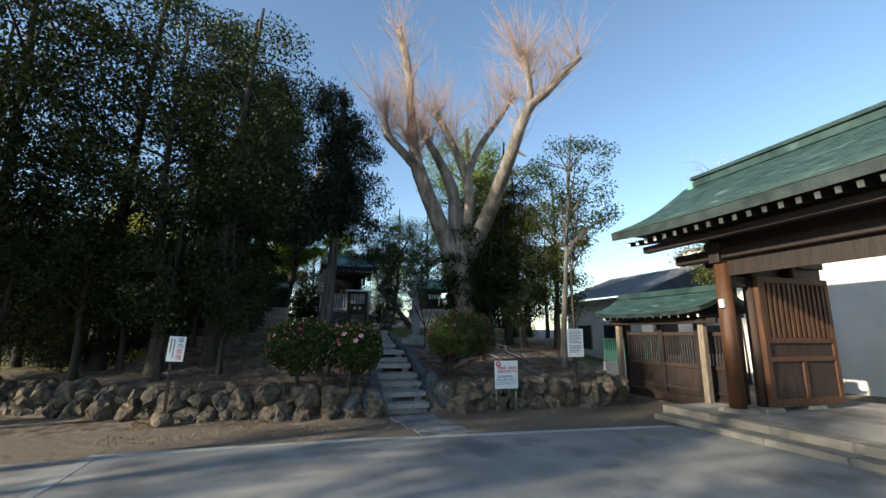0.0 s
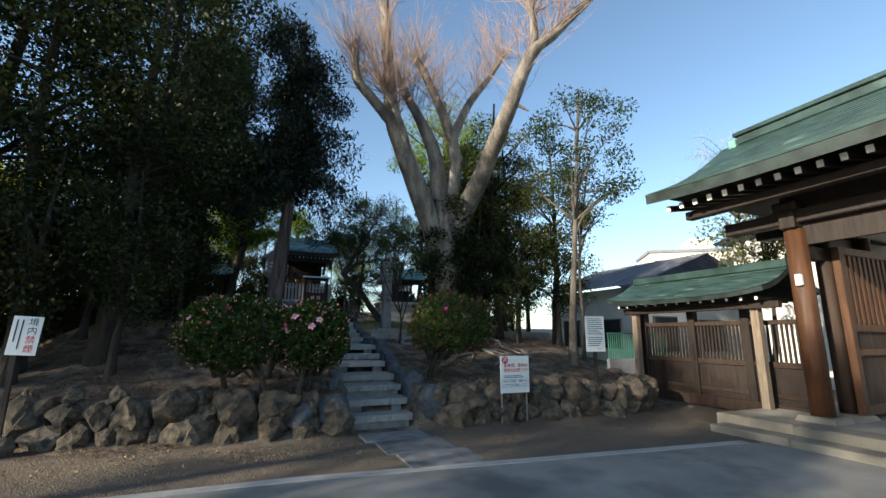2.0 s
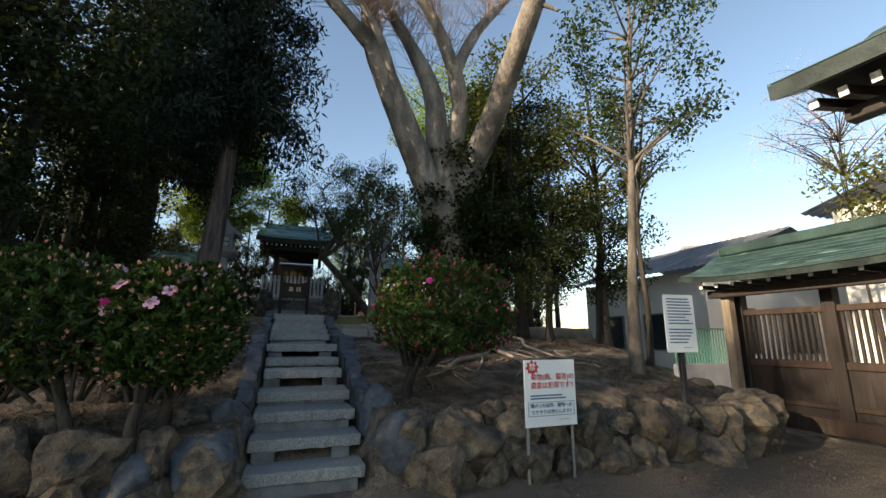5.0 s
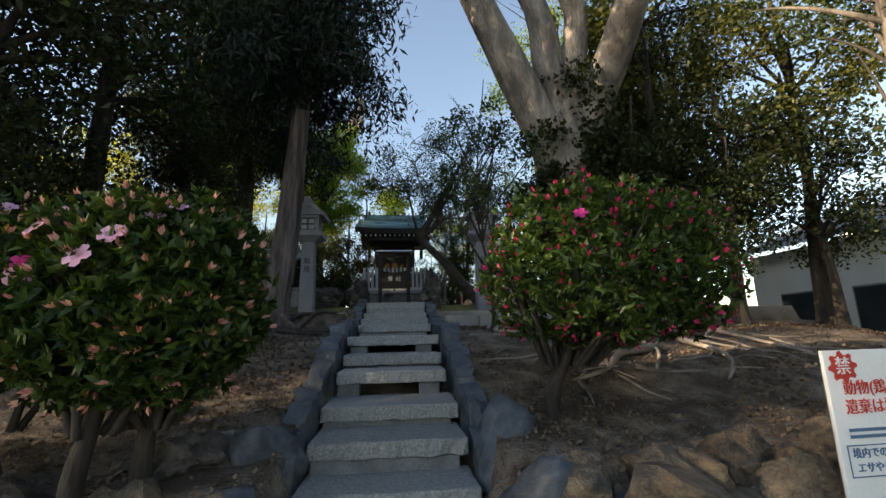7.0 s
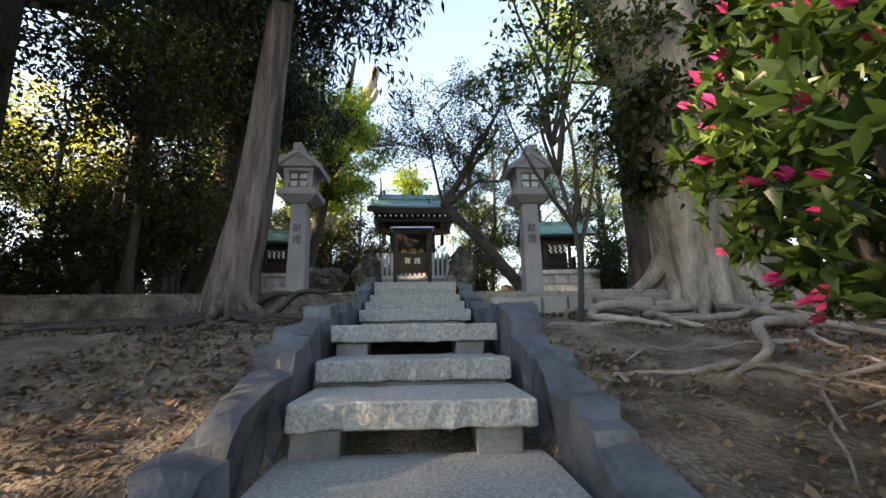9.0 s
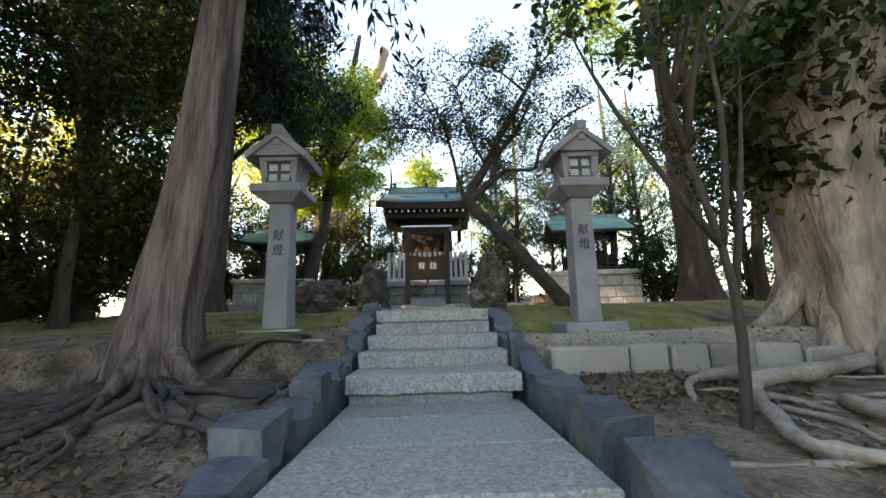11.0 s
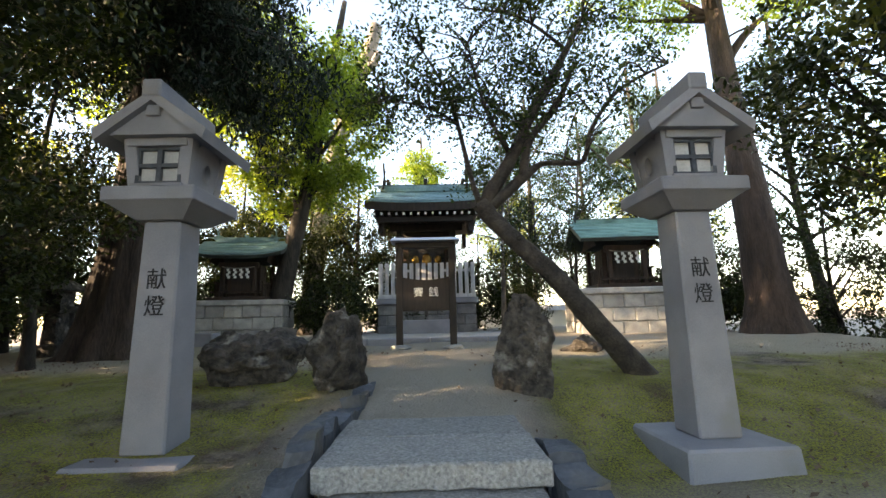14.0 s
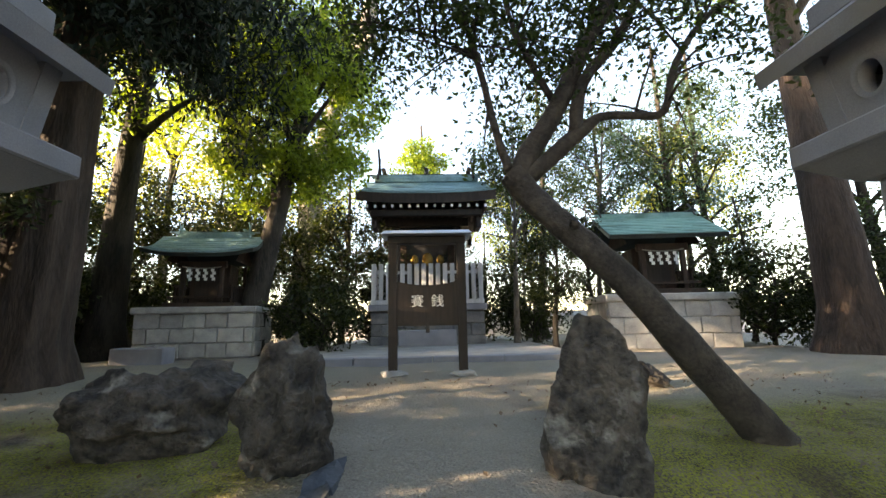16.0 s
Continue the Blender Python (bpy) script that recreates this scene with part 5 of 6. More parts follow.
def small_shrine(x, y, z, rz, label, w, pale, streamers, size):
    t = thing("small_shrine", (x, y, z), label, "shrine", "small side shrines", rz)
    t.scale = (size, size, size)
    W = w / 2
    base = part("stone_base", box(-W + .03, W - .03, -.57, .57, -.1, .78, .01), M["ashlar"], t, "grey squared stone base")
    block_course(base, -W, W, -.6, .6, 0, .78, 3, 5, M["ashlar"], 7)
    part("cap_stone", box(-W - .05, W + .05, -.66, .66, .78, .90, .02), M["ashlar"], t)
    part("sill", box(-.62, .62, -.5, .5, .90, .98, .008), M["wood_red"], t)
    hall = part("hall", box(-.36, .36, -.05, .42, .98, 1.72, .008), M["wood_red"], t)
    part("doorway", box(-.26, .26, -.062, -.052, 1.08, 1.5), M["wood_dark"], hall)
    for sx in (-1, 1):
        part("post", box(sx * .33 - .04, sx * .33 + .04, -.44, -.36, .98, 1.72, .006), M["wood_red"], t)
        part("rear_post", box(sx * .52 - .03, sx * .52 + .03, .3, .36, .98, 1.72, .006), M["wood_red"], t)
        part("side_rail", box(sx * .5 - .02, sx * .5 + .02, -.4, .36, 1.28, 1.32), M["wood_red"], t)
        for yy in np.arange(-.3, .34, .1):
            part("baluster", box(sx * .5 - .012, sx * .5 + .012, yy - .03, yy + .03, .98, 1.28), M["wood_red"], t)
    part("front_rail", box(-.55, .55, -.48, -.44, 1.06, 1.1), M["wood_red"], t)
    part("lintel", box(-.42, .42, -.44, -.36, 1.62, 1.74, .006), M["wood_red"], t)
    roof = M["copper_pale"] if pale else M["copper"]
    curved_roof(t, -.95, .95, -.72, 1.86, .05, 2.30, .72, roof, 10, .16 if not pale else .02, M["copper_edge"], .06, .1 if not pale else .0)
    ridge_set(t, -.72 if not pale else -.9, .72 if not pale else .9, .05, 2.31, roof, M["copper_edge"] if pale else M["copper"], .26, 3, .6)
    for sx in (-1, 1):
        bm = bmesh.new()
        bm.faces.new([bm.verts.new((sx * .6, yy, zz)) for yy, zz in ((-.5, 1.74), (.5, 1.74), (.05, 2.2))])
        part("gable", bm, M["wood_red"], t)
    for k in range(streamers):
        xx = -.2 + .4 * k / (streamers - 1)
        bm = bmesh.new()
        for j in range(4):
            o = .014 * (1 if j % 2 else -1)
            bx(bm, xx - .028 + o, xx + .028 + o, -.452 - .006 * j, -.448 - .006 * j, 1.60 - .055 * (j + 1), 1.60 - .055 * j)
        part("paper_streamer", bm, M["white"], t, "folded white paper streamer")
    bm = bmesh.new()
    tube(bm, curve_pts((-.34, -.452, 1.64), (0, -.46, 1.57), (.34, -.452, 1.64), 8), [.012] * 8, 6)
    part("straw_rope", bm, M["pole"], t)


main_shrine()
offering_box()
small_shrine(-4.48, 14.25, 2.28, 6, "small weathered side shrine with curved green copper roof", 2.0, False, 4, 1.05)
small_shrine(5.0, 14.9, 2.2, -4, "small brown side shrine with straight pale green roof", 2.05, True, 4, 1.28)
tagged(part("step_block", box(-.74, .54, 15.0, 15.4, 2.1, 2.68, .015), M["lantern"]), "pale granite block before the shrine", "step")
tagged(part("stone_block", box(-5.4, -4.5, 12.9, 13.25, 2.1, 2.52, .02), M["lantern"]), "low grey granite block", "stone block")



# ---- signs ----
def bars(parent, x0, x1, y, z0, z1, rows, material, seed, gap=.5):
    """Lines of writing too small to read, as plain bars."""
    rnd = random.Random(seed)
    h = (z1 - z0) / rows
    for r in range(rows):
        xe = x0 + (x1 - x0) * rnd.uniform(.7, 1)
        part("line", box(x0, xe, y - .002, y, z1 - (r + gap) * h, z1 - r * h), material, parent)


def sign_a():
    t = thing("sign", (-5.3, .06, -.04), "small white no-smoking sign on a dark post in a stone foot", "sign", rz=2)
    part("post", box(-.03, .03, .0, .05, .1, 1.6, .004), M["wood_dark"], t)
    part("foot", rock_bm(5, .24, .17, .2, 2, .2, .4), M["boulder"], t, "rough stone foot", False, pose(0, -.02, .1))
    b = part("board", box(-.165, .165, -.025, -.005, 1.34, 1.88, .003), M["paper"], t, at=pose(0, 0, 0, 0, 3, 0))
    for k, (ch, m) in enumerate(zip("境内禁煙", ("black", "black", "red", "red"))):
        words(ch, .115, pose(.07, -.028, 1.80 - .125 * k, 90, 0, 0), M[m], b, "character")
    for k, x in enumerate((-.05, -.11)):
        part("line", box(x - .008, x + .008, -.028, -.026, 1.42 + .1 * k, 1.83), M["black"], b)


def sign_b():
    t = thing("sign", (2.545, -.45, -.05), "white warning sign with red and blue writing on two grey poles", "sign", rz=2)
    for x in (-.29, .29):
        bm = bmesh.new()
        tube(bm, [(x, .02, -.1), (x, .02, 1.2)], [.017, .017], 8)
        part("pole", bm, M["pole"], t)
    b = part("board", box(-.335, .335, -.02, 0, .585, 1.285, .003), M["paper"], t)
    y = -.024
    burst = bmesh.new()
    n = 32
    c = burst.verts.new((-.235, y, 1.205))
    ring = [burst.verts.new((-.235 + math.cos(2 * math.pi * k / n) * (.085 if k % 4 < 2 else .066), y, 1.205 + math.sin(2 * math.pi * k / n) * (.078 if k % 4 < 2 else .06))) for k in range(n)]
    for k in range(n):
        burst.faces.new((c, ring[(k + 1) % n], ring[k]))
    bmesh.ops.recalc_face_normals(burst, faces=burst.faces)
    part("red_burst", burst, M["red"], b)
    words("禁", .09, pose(-.235, y - .002, 1.205, 90, 0, 0), M["paper"], b)
    words("動物(鶏、猫等)の", .075, pose(.03, y, 1.10, 90, 0, 0), M["red"], b)
    words("遺棄は犯罪です!!", .075, pose(.02, y, 1.01, 90, 0, 0), M["red"], b)
    bars(b, -.27, .27, y, .855, .915, 2, M["blue"], 3)
    bx_ = bmesh.new()
    for a in ((-.3, .3, .835, .84), (-.3, .3, .695, .70), (-.3, -.295, .70, .835), (.295, .3, .70, .835)):
        bx(bx_, a[0], a[1], y - .001, y + .001, a[2], a[3])
    part("ruled_box", bx_, M["blue"], b)
    words("境内での猫等、動物への", .05, pose(0, y, .80, 90, 0, 0), M["blue"], b)
    words("エサやりは禁止します!!", .05, pose(0, y, .735, 90, 0, 0), M["blue"], b)
    bars(b, .08, .29, y, .625, .655, 1, M["black"], 4, .1)


def sign_c():
    t = thing("sign", (4.90, -.15, -.05), "white notice board with small blue writing on a black post", "sign", rz=-6)
    part("post", box(-.035, .035, .0, .06, -.1, 1.95, .005), M["black"], t)
    bm = box(-.25, .25, -.02, .0, 1.34, 2.13, .004)
    b = part("board", bm, M["paper"], t)
    bars(b, -.2, .21, -.022, 1.70, 2.08, 9, M["blue"], 5, .4)
    bars(b, -.2, .21, -.022, 1.44, 1.66, 5, M["blue"], 6, .4)
    bars(b, .02, .18, -.022, 1.38, 1.41, 1, M["blue"], 7, .2)


sign_a()
sign_b()
sign_c()


# ---- gate ----
def roof_along_y(parent, y0, y1, x_eave, z_eave, x_ridge, z_ridge, x_back, material, courses, sag, edge, thick):
    """The curved roof turned, with its ridge along y."""
    e = new("roof_set")
    e.parent = parent
    curved_roof(e, y0, y1, x_eave, z_eave, x_ridge, z_ridge, x_back, material, courses, sag, edge, thick, .12)
    for ch in list(e.children):
        for v in ch.data.vertices:
            v.co = Vector((v.co.y, v.co.x, v.co.z))
        ch.data.flip_normals()
        ch.parent = parent
    bpy.data.objects.remove(e)


def lattice_leaf(parent, name, x0, x1, y, z0, z1, slats, lift):
    """A door leaf: slats above, panels below, in a frame."""
    d = part(name, box(x0, x1, y - .02, y + .02, z0, z0 + .01), M["wood"], parent)
    fr = bmesh.new()
    for a in ((x0, x0 + .14, z0, z1), (x1 - .14, x1, z0, z1), (x0 + .14, x1 - .14, z0, z0 + .16), (x0 + .14, x1 - .14, z1 - .14, z1), (x0 + .14, x1 - .14, lift, lift + .13), (x0 + .14, x1 - .14, lift - .42, lift - .31)):
        bx(fr, a[0], a[1], y - .06, y + .06, a[2], a[3], .006)
    part("frame", fr, M["wood"], d)
    mid = (x0 + x1) / 2
    part("mullion", box(mid - .06, mid + .06, y - .055, y + .055, z0 + .16, lift - .42, .006), M["wood"], d)
    part("panel", box(x0 + .14, x1 - .14, y - .02, y + .02, z0 + .16, lift), M["wood_red"], d)
    part("backing", box(x0 + .14, x1 - .14, y + .02, y + .04, lift + .13, z1 - .14), M["wood_red"], d)
    for k in range(slats):
        x = x0 + .2 + (x1 - x0 - .4) * k / (slats - 1)
        part("slat", box(x - .05, x + .05, y - .045, y + .018, lift + .13, z1 - .14, .008), M["wood"], d)
    return d


def gate():
    t = thing("shrine_gate", (0, 0, 0), "large dark wooden shrine gate with green copper roof and open door", "gate")
    roof_along_y(t, -1.5, -9.6, 5.3, 4.52, 8.1, 6.22, 10.9, M["copper_dark"], 26, .10, M["copper_edge"], .2)
    bm = bmesh.new()
    bx(bm, 7.93, 8.27, -9.2, -1.95, 6.12, 6.32, .02)
    bx(bm, 7.87, 8.33, -9.25, -1.9, 6.32, 6.42, .015)
    part("ridge", bm, M["copper_dark"], t)
    # Paler end piece: the highlight on the ridge end is put into its colour.
    part("ridge_end", box(7.9, 8.3, -1.92, -1.74, 6.05, 6.3, .03), M["copper_pale"], t)
    part("soffit", box(5.55, 10.6, -9.3, -1.75, 4.52, 4.56), M["wood_dark"], t)
    for k in range(25):
        y = -1.8 - .30 * k
        r = part("rafter", box(5.62, 8.0, y - .05, y + .05, 4.22, 4.34), M["wood_dark"], t, at=Matrix.Translation((5.6, 0, 4.2)) @ pose(0, 0, 0, 0, -10, 0) @ Matrix.Translation((-5.6, 0, -4.2)))
        part("rafter_end", box(5.610, 5.62, y - .046, y + .046, 4.224, 4.336), M["white"], r, "white painted end")
    part("eave_beam", box(5.95, 6.15, -9.0, -1.9, 4.05, 4.22, .015), M["wood_dark"], t)
    for y in (-3.4, -7.5):
        for x, r, z1, m in ((6.83, .17, 3.6, "wood"), (7.62, .13, 4.0, "wood_red"), (9.0, .17, 3.6, "wood")):
            bm = bmesh.new()
            tube(bm, [(x, y, .3), (x, y, 2), (x, y, z1)], [r, r, r * .97], 16)
            part("post", bm, M[m], t, "round brown timber post", True)
            part("foot_stone", frustum(bmesh.new(), x, y, .62, .62, .22, .52, .52, .33, .02), M["plinth"], t, "square stone foot")
        part("tie_beam", box(6.75, 9.6, y - .09, y + .09, 3.05, 3.3, .015), M["wood_dark"], t)
        part("top_beam", box(6.6, 10.2, y - .13, y + .13, 3.6, 3.95, .02), M["wood_dark"], t)
        part("gable_wall", sheet([(6.6, y - .05), (10.0, y - .05), (10.0, y + .05), (6.6, y + .05)], 3.95, 4.9), M["wood_dark"], t)
        part("bracket", box(6.55, 7.1, y - .2, y + .2, 3.92, 4.1, .03), M["wood_dark"], t)
    part("cross_beam", box(7.7, 8.0, -9.0, -2.2, 3.7, 4.1, .02), M["wood_dark"], t)
    part("cross_beam", box(6.7, 6.96, -9.0, -2.2, 3.7, 3.95, .02), M["wood_dark"], t)
    lattice_leaf(t, "door", 7.55, 9.98, -3.62, .34, 3.3, 13, 1.75)
    # Two added dark boards stand in for the deep shadow under the eave.
    part("lintel_board", box(6.86, 6.94, -9.0, -3.3, 3.3, 4.5), M["wood_dark"], t)
    part("gable_board", box(6.7, 10.3, -3.36, -3.30, 3.3, 4.52), M["wood_dark"], t)
    part("lamp_box", box(6.6, 6.68, -3.5, -3.4, 2.55, 2.75, .01), M["white"], t, "small white box on the post")
    part("side_board", box(7.85, 9.0, -3.3, -3.26, .3, 3.0), M["wood_red"], t)


gate()
plinth = tagged(new("gate_plinth"), "two low worn stone steps under the gate", "steps", kind="structure")
for k in range(7):
    y1 = -2.1 - 1.3 * k
    part("edge_stone", box(5.95, 6.5, y1 - 1.295, y1, -.1, .24, .02), M["plinth"], plinth)
    part("lower_stone", box(5.52, 5.97, y1 - 1.45, y1 - .155, -.1, .09, .02), M["plinth"], plinth)
part("floor_slab", box(6.49, 11.5, -11.2, -2.1, -.1, .232), M["concrete"], plinth)


def side_fence():
    t = thing("wooden_fence", (0, 0, 0), "dark wooden slatted fence wall with green copper roof", "fence")
    x = 7.75
    roof_along_y(t, 1.35, -2.75, 6.75, 2.52, 7.75, 3.10, 8.75, M["copper_dark"], 10, .12, M["copper_edge"], .09)
    part("ridge", box(7.63, 7.87, -2.75, 1.2, 3.06, 3.24, .02), M["copper_dark"], t)
    part("sill", box(x - .1, x + .1, -2.9, 1.0, .05, .3, .015), M["wood_red"], t)
    for k in range(13):
        y = 1.1 - .3 * k
        r = part("rafter", box(6.95, 8.5, y - .03, y + .03, 2.38, 2.45), M["wood_dark"], t)
        part("rafter_end", box(6.943, 6.95, y - .028, y + .028, 2.384, 2.446), M["white"], r, "white painted end")
    part("eave_beam", box(7.2, 7.32, -2.75, 1.2, 2.22, 2.36, .01), M["wood_dark"], t)
    for y, m in ((.95, "wood_tan"), (-2.2, "wood_tan")):
        part("prop_post", box(7.3, 7.46, y - .08, y + .08, .0, 2.3, .012), M[m], t, "weathered grey post")
    for y in (1.0, -.45, -1.75, -2.85):
        part("post", box(x - .09, x + .09, y - .09, y + .09, .28, 2.4, .012), M["wood_dark"], t)
    for ya, yb in ((-.36, .91), (-1.66, -.54), (-2.76, -1.84)):
        part("lower_board", box(x - .025, x + .025, ya, yb, .3, 1.02), M["wood_dark"], t)
        part("middle_rail", box(x - .06, x + .06, ya, yb, 1.02, 1.14, .01), M["wood_red"], t)
        part("low_rail", box(x - .055, x + .055, ya, yb, .42, .5, .01), M["wood_red"], t)
        part("top_rail", box(x - .06, x + .06, ya, yb, 1.9, 2.0, .01), M["wood_red"], t)
        n = int((yb - ya) / .085)
        for k in range(n):
            y = ya + (yb - ya) * (k + .5) / n
            part("slat", box(x - .018, x + .018, y - .019, y + .019, 1.14, 1.9), M["wood_dark"], t)


side_fence()


# ---- surroundings ----
def house(name, x0, x1, y0, y1, wall_h, roof_h, label, windows, ridge_x=True):
    t = thing(name, (0, 0, 0), label, "house")
    part("wall", box(x0, x1, y0, y1, -.1, wall_h), M["plaster"], t)
    o = .6
    if ridge_x:
        ym = (y0 + y1) / 2
        a = [(x0 - o, y0 - o, wall_h), (x1 + o, y0 - o, wall_h), (x1 + o, ym, wall_h + roof_h), (x0 - o, ym, wall_h + roof_h)]
        b = [(x0 - o, y1 + o, wall_h), (x1 + o, y1 + o, wall_h), (x1 + o, ym, wall_h + roof_h), (x0 - o, ym, wall_h + roof_h)]
    else:
        xm = (x0 + x1) / 2
        a = [(x0 - o, y0 - o, wall_h), (x0 - o, y1 + o, wall_h), (xm, y1 + o, wall_h + roof_h), (xm, y0 - o, wall_h + roof_h)]
        b = [(x1 + o, y0 - o, wall_h), (x1 + o, y1 + o, wall_h), (xm, y1 + o, wall_h + roof_h), (xm, y0 - o, wall_h + roof_h)]
    for q in (a, b):
        p = [Vector(v) for v in q]
        n = 26
        for k in range(n):
            f0, f1 = k / n, (k + 1) / n
            l0, l1 = p[0].lerp(p[1], f0), p[0].lerp(p[1], f1)
            u0, u1 = p[3].lerp(p[2], f0), p[3].lerp(p[2], f1)
            lm, um = (l0 + l1) / 2 + Vector((0, 0, .05)), (u0 + u1) / 2 + Vector((0, 0, .05))
            bm = bmesh.new()
            vs = [bm.verts.new(v) for v in (l0, lm, l1, u1, um, u0)]
            bm.faces.new((vs[0], vs[1], vs[4], vs[5]))
            bm.faces.new((vs[1], vs[2], vs[3], vs[4]))
            bmesh.ops.solidify(bm, geom=bm.faces[:], thickness=.08)
            part("roof_strip", bm, M["tile"], t)
    part("gable", sheet([(x0, y0), (x1, y0), (x1, y1), (x0, y1)], wall_h - .01, wall_h + .02), M["plaster"], t)
    for wx, wy, wz, ww, wh, ax in windows:
        if ax == "x":
            w = part("window", box(wx - .06, wx + .02, wy - ww / 2, wy + ww / 2, wz, wz + wh, .01), M["pole"], t)
            part("pane", box(wx - .065, wx - .06, wy - ww / 2 + .05, wy + ww / 2 - .05, wz + .05, wz + wh - .05), M["glass_dark"], w)
        else:
            w = part("window", box(wx - ww / 2, wx + ww / 2, wy - .06, wy + .02, wz, wz + wh, .01), M["pole"], t)
            part("pane", box(wx - ww / 2 + .05, wx + ww / 2 - .05, wy - .065, wy - .06, wz + .05, wz + wh - .05), M["glass_dark"], w)


house("house", 12.2, 19.5, 5.2, 11, 3.7, 1.6, "white plastered house with a grey tiled roof", [(13.6, 5.2, 1.0, 1.4, 1.5, "y"), (12.2, 7.0, 1.1, 1.6, 1.3, "x"), (12.2, 9.4, 1.1, 1.2, 1.3, "x"), (16.4, 5.2, 1.0, 1.6, 1.4, "y")], False)
house("house", 15.5, 24, -9.0, 3.2, 5.4, 1.8, "white rendered building beyond the gate", [(15.5, -3.0, 3.3, .5, 1.0, "x"), (15.5, -6.5, 3.3, .9, 1.0, "x")])
house("house", -25, -13.6, 9.5, 15, 3.2, 1.4, "pale low building behind the trees", [(-15, 9.5, 1.5, 1.2, 1.0, "y")])


def apartment_block():
    t = thing("apartment_building", (76, 47, 0), "white apartment block with balconies beyond the houses", "building", rz=-35)
    part("wall", box(-11, 11, -5, 5, -.1, 17), M["plaster"], t)
    part("roof", box(-11.3, 11.3, -5.3, 5.3, 17, 17.5), M["lantern"], t)
    part("stair_tower", box(-3, 1, -2, 3, 17.5, 20), M["plaster"], t)
    for f in range(5):
        for k in range(6):
            x = -9.2 + 3.6 * k
            w = part("window", box(x - 1.1, x + 1.1, -5.05, -4.98, 1.2 + 3.1 * f, 3.2 + 3.1 * f), M["pole"], t)
            part("pane", box(x - 1.0, x + 1.0, -5.08, -5.05, 1.3 + 3.1 * f, 3.1 + 3.1 * f), M["glass_dark"], w)
        part("balcony", box(-10.8, 10.8, -6.3, -5.0, .6 + 3.1 * f, 1.7 + 3.1 * f), M["plaster"], t)


apartment_block()
bw = thing("boundary_wall", (0, 0, 0), "white plastered boundary wall with a grey tile coping", "wall")
part("wall", box(1.4, 16, 22.6, 22.9, 1.9, 2.95), M["plaster"], bw)
cop = bmesh.new()
for k in range(49):
    x = 1.4 + .3 * k
    frustum(cop, x + .15, 22.75, .29, .62, 2.95, .25, .12, 3.2)
tagged(part("coping_tiles", cop, M["tile"], bw), kind="stuff")
for x0, x1, y in ((8.6, 11.4, 3.3),):
    f = thing("mesh_fence", (0, 0, 0), "green metal railing on a pale block wall", "fence")
    part("block_wall", box(x0, x1, y, y + .12, 0, .9), M["lantern"], f)
    part("top_rail", box(x0, x1, y + .04, y + .08, 1.72, 1.76), M["green_metal"], f)
    for k in range(30):
        x = x0 + .05 + (x1 - x0 - .1) * k / 29
        part("bar", box(x - .01, x + .01, y + .05, y + .07, .9, 1.72), M["green_metal"], f)
pf = thing("picket_fence", (0, 0, 0), "low dark wooden picket fence under the trees", "fence")
gz = height(-12, 7.0)
for k in range(40):
    x = -15.2 + .125 * k
    part("picket", box(x - .035, x + .035, 6.99, 7.01, gz - .1, gz + .62), M["wood_dark"], pf)
for z in (.15, .48):
    part("rail", box(-15.3, -10.2, 7.01, 7.04, gz + z, gz + z + .06), M["wood_dark"], pf)
bin_ = thing("water_butt", (13.6, -4.6, .23), "blue plastic drum beside the building", "barrel")
bm = bmesh.new()
tube(bm, [(0, 0, 0), (0, 0, .1), (0, 0, .5), (0, 0, .6)], [.28, .31, .31, .27], 16)
part("drum", bm, M["blue_plastic"], bin_, smooth=True)
ac = thing("air_conditioner", (14.6, -5.2, .23), "white outdoor air conditioner unit", "air conditioner")
part("case", box(-.2, .2, -.4, .4, .05, .65, .02), M["white"], ac)
bm = bmesh.new()
tube(bm, [(-.2, 0, .35), (-.215, 0, .35)], [.22, .2], 20)
part("fan_grille", bm, M["pole"], ac)
for k in range(2):
    part("foot", box(-.15, .15, -.3 + .55 * k, -.25 + .55 * k, 0, .05), M["black"], ac)


def small_lantern(x, y):
    z = height(x, y)
    t = thing("old_stone_lantern", (x, y, z), "old weathered low stone lantern among the trees", "stone lantern")
    part("base", frustum(bmesh.new(), 0, 0, .6, .6, -.1, .5, .5, .18, .02), M["rock"], t)
    part("shaft", frustum(bmesh.new(), 0, 0, .3, .3, .18, .26, .26, .75, .02), M["rock"], t)
    part("tray", frustum(bmesh.new(), 0, 0, .34, .34, .75, .54, .54, .87, .01), M["rock"], t)
    part("fire_box", frustum(bmesh.new(), 0, 0, .32, .32, .87, .34, .34, 1.15, .01), M["rock"], t)
    # No hole is cut: a black plate paints the dark inside the fire box.
    part("opening", box(-.09, .09, -.176, -.165, .93, 1.09), M["black"], t)
    part("roof", frustum(bmesh.new(), 0, 0, .72, .72, 1.15, .28, .28, 1.36, .03), M["rock"], t)


small_lantern(-6.9, 12.0)
platform = tagged(new("shrine_kerb"), "low pale stone kerb round the shrine platform", "kerb", kind="structure")
for x0, x1 in ((-2.3, -1.2), (-1.19, .0), (.01, 1.1), (1.11, 2.4)):
    part("kerb_stone", box(x0, x1 - .008, 12.1, 12.32, 2.05, 2.345, .012), M["lantern"], platform)
part("platform_floor", box(-2.3, 2.4, 12.31, 19.6, 2.05, 2.335), M["strip"], platform)


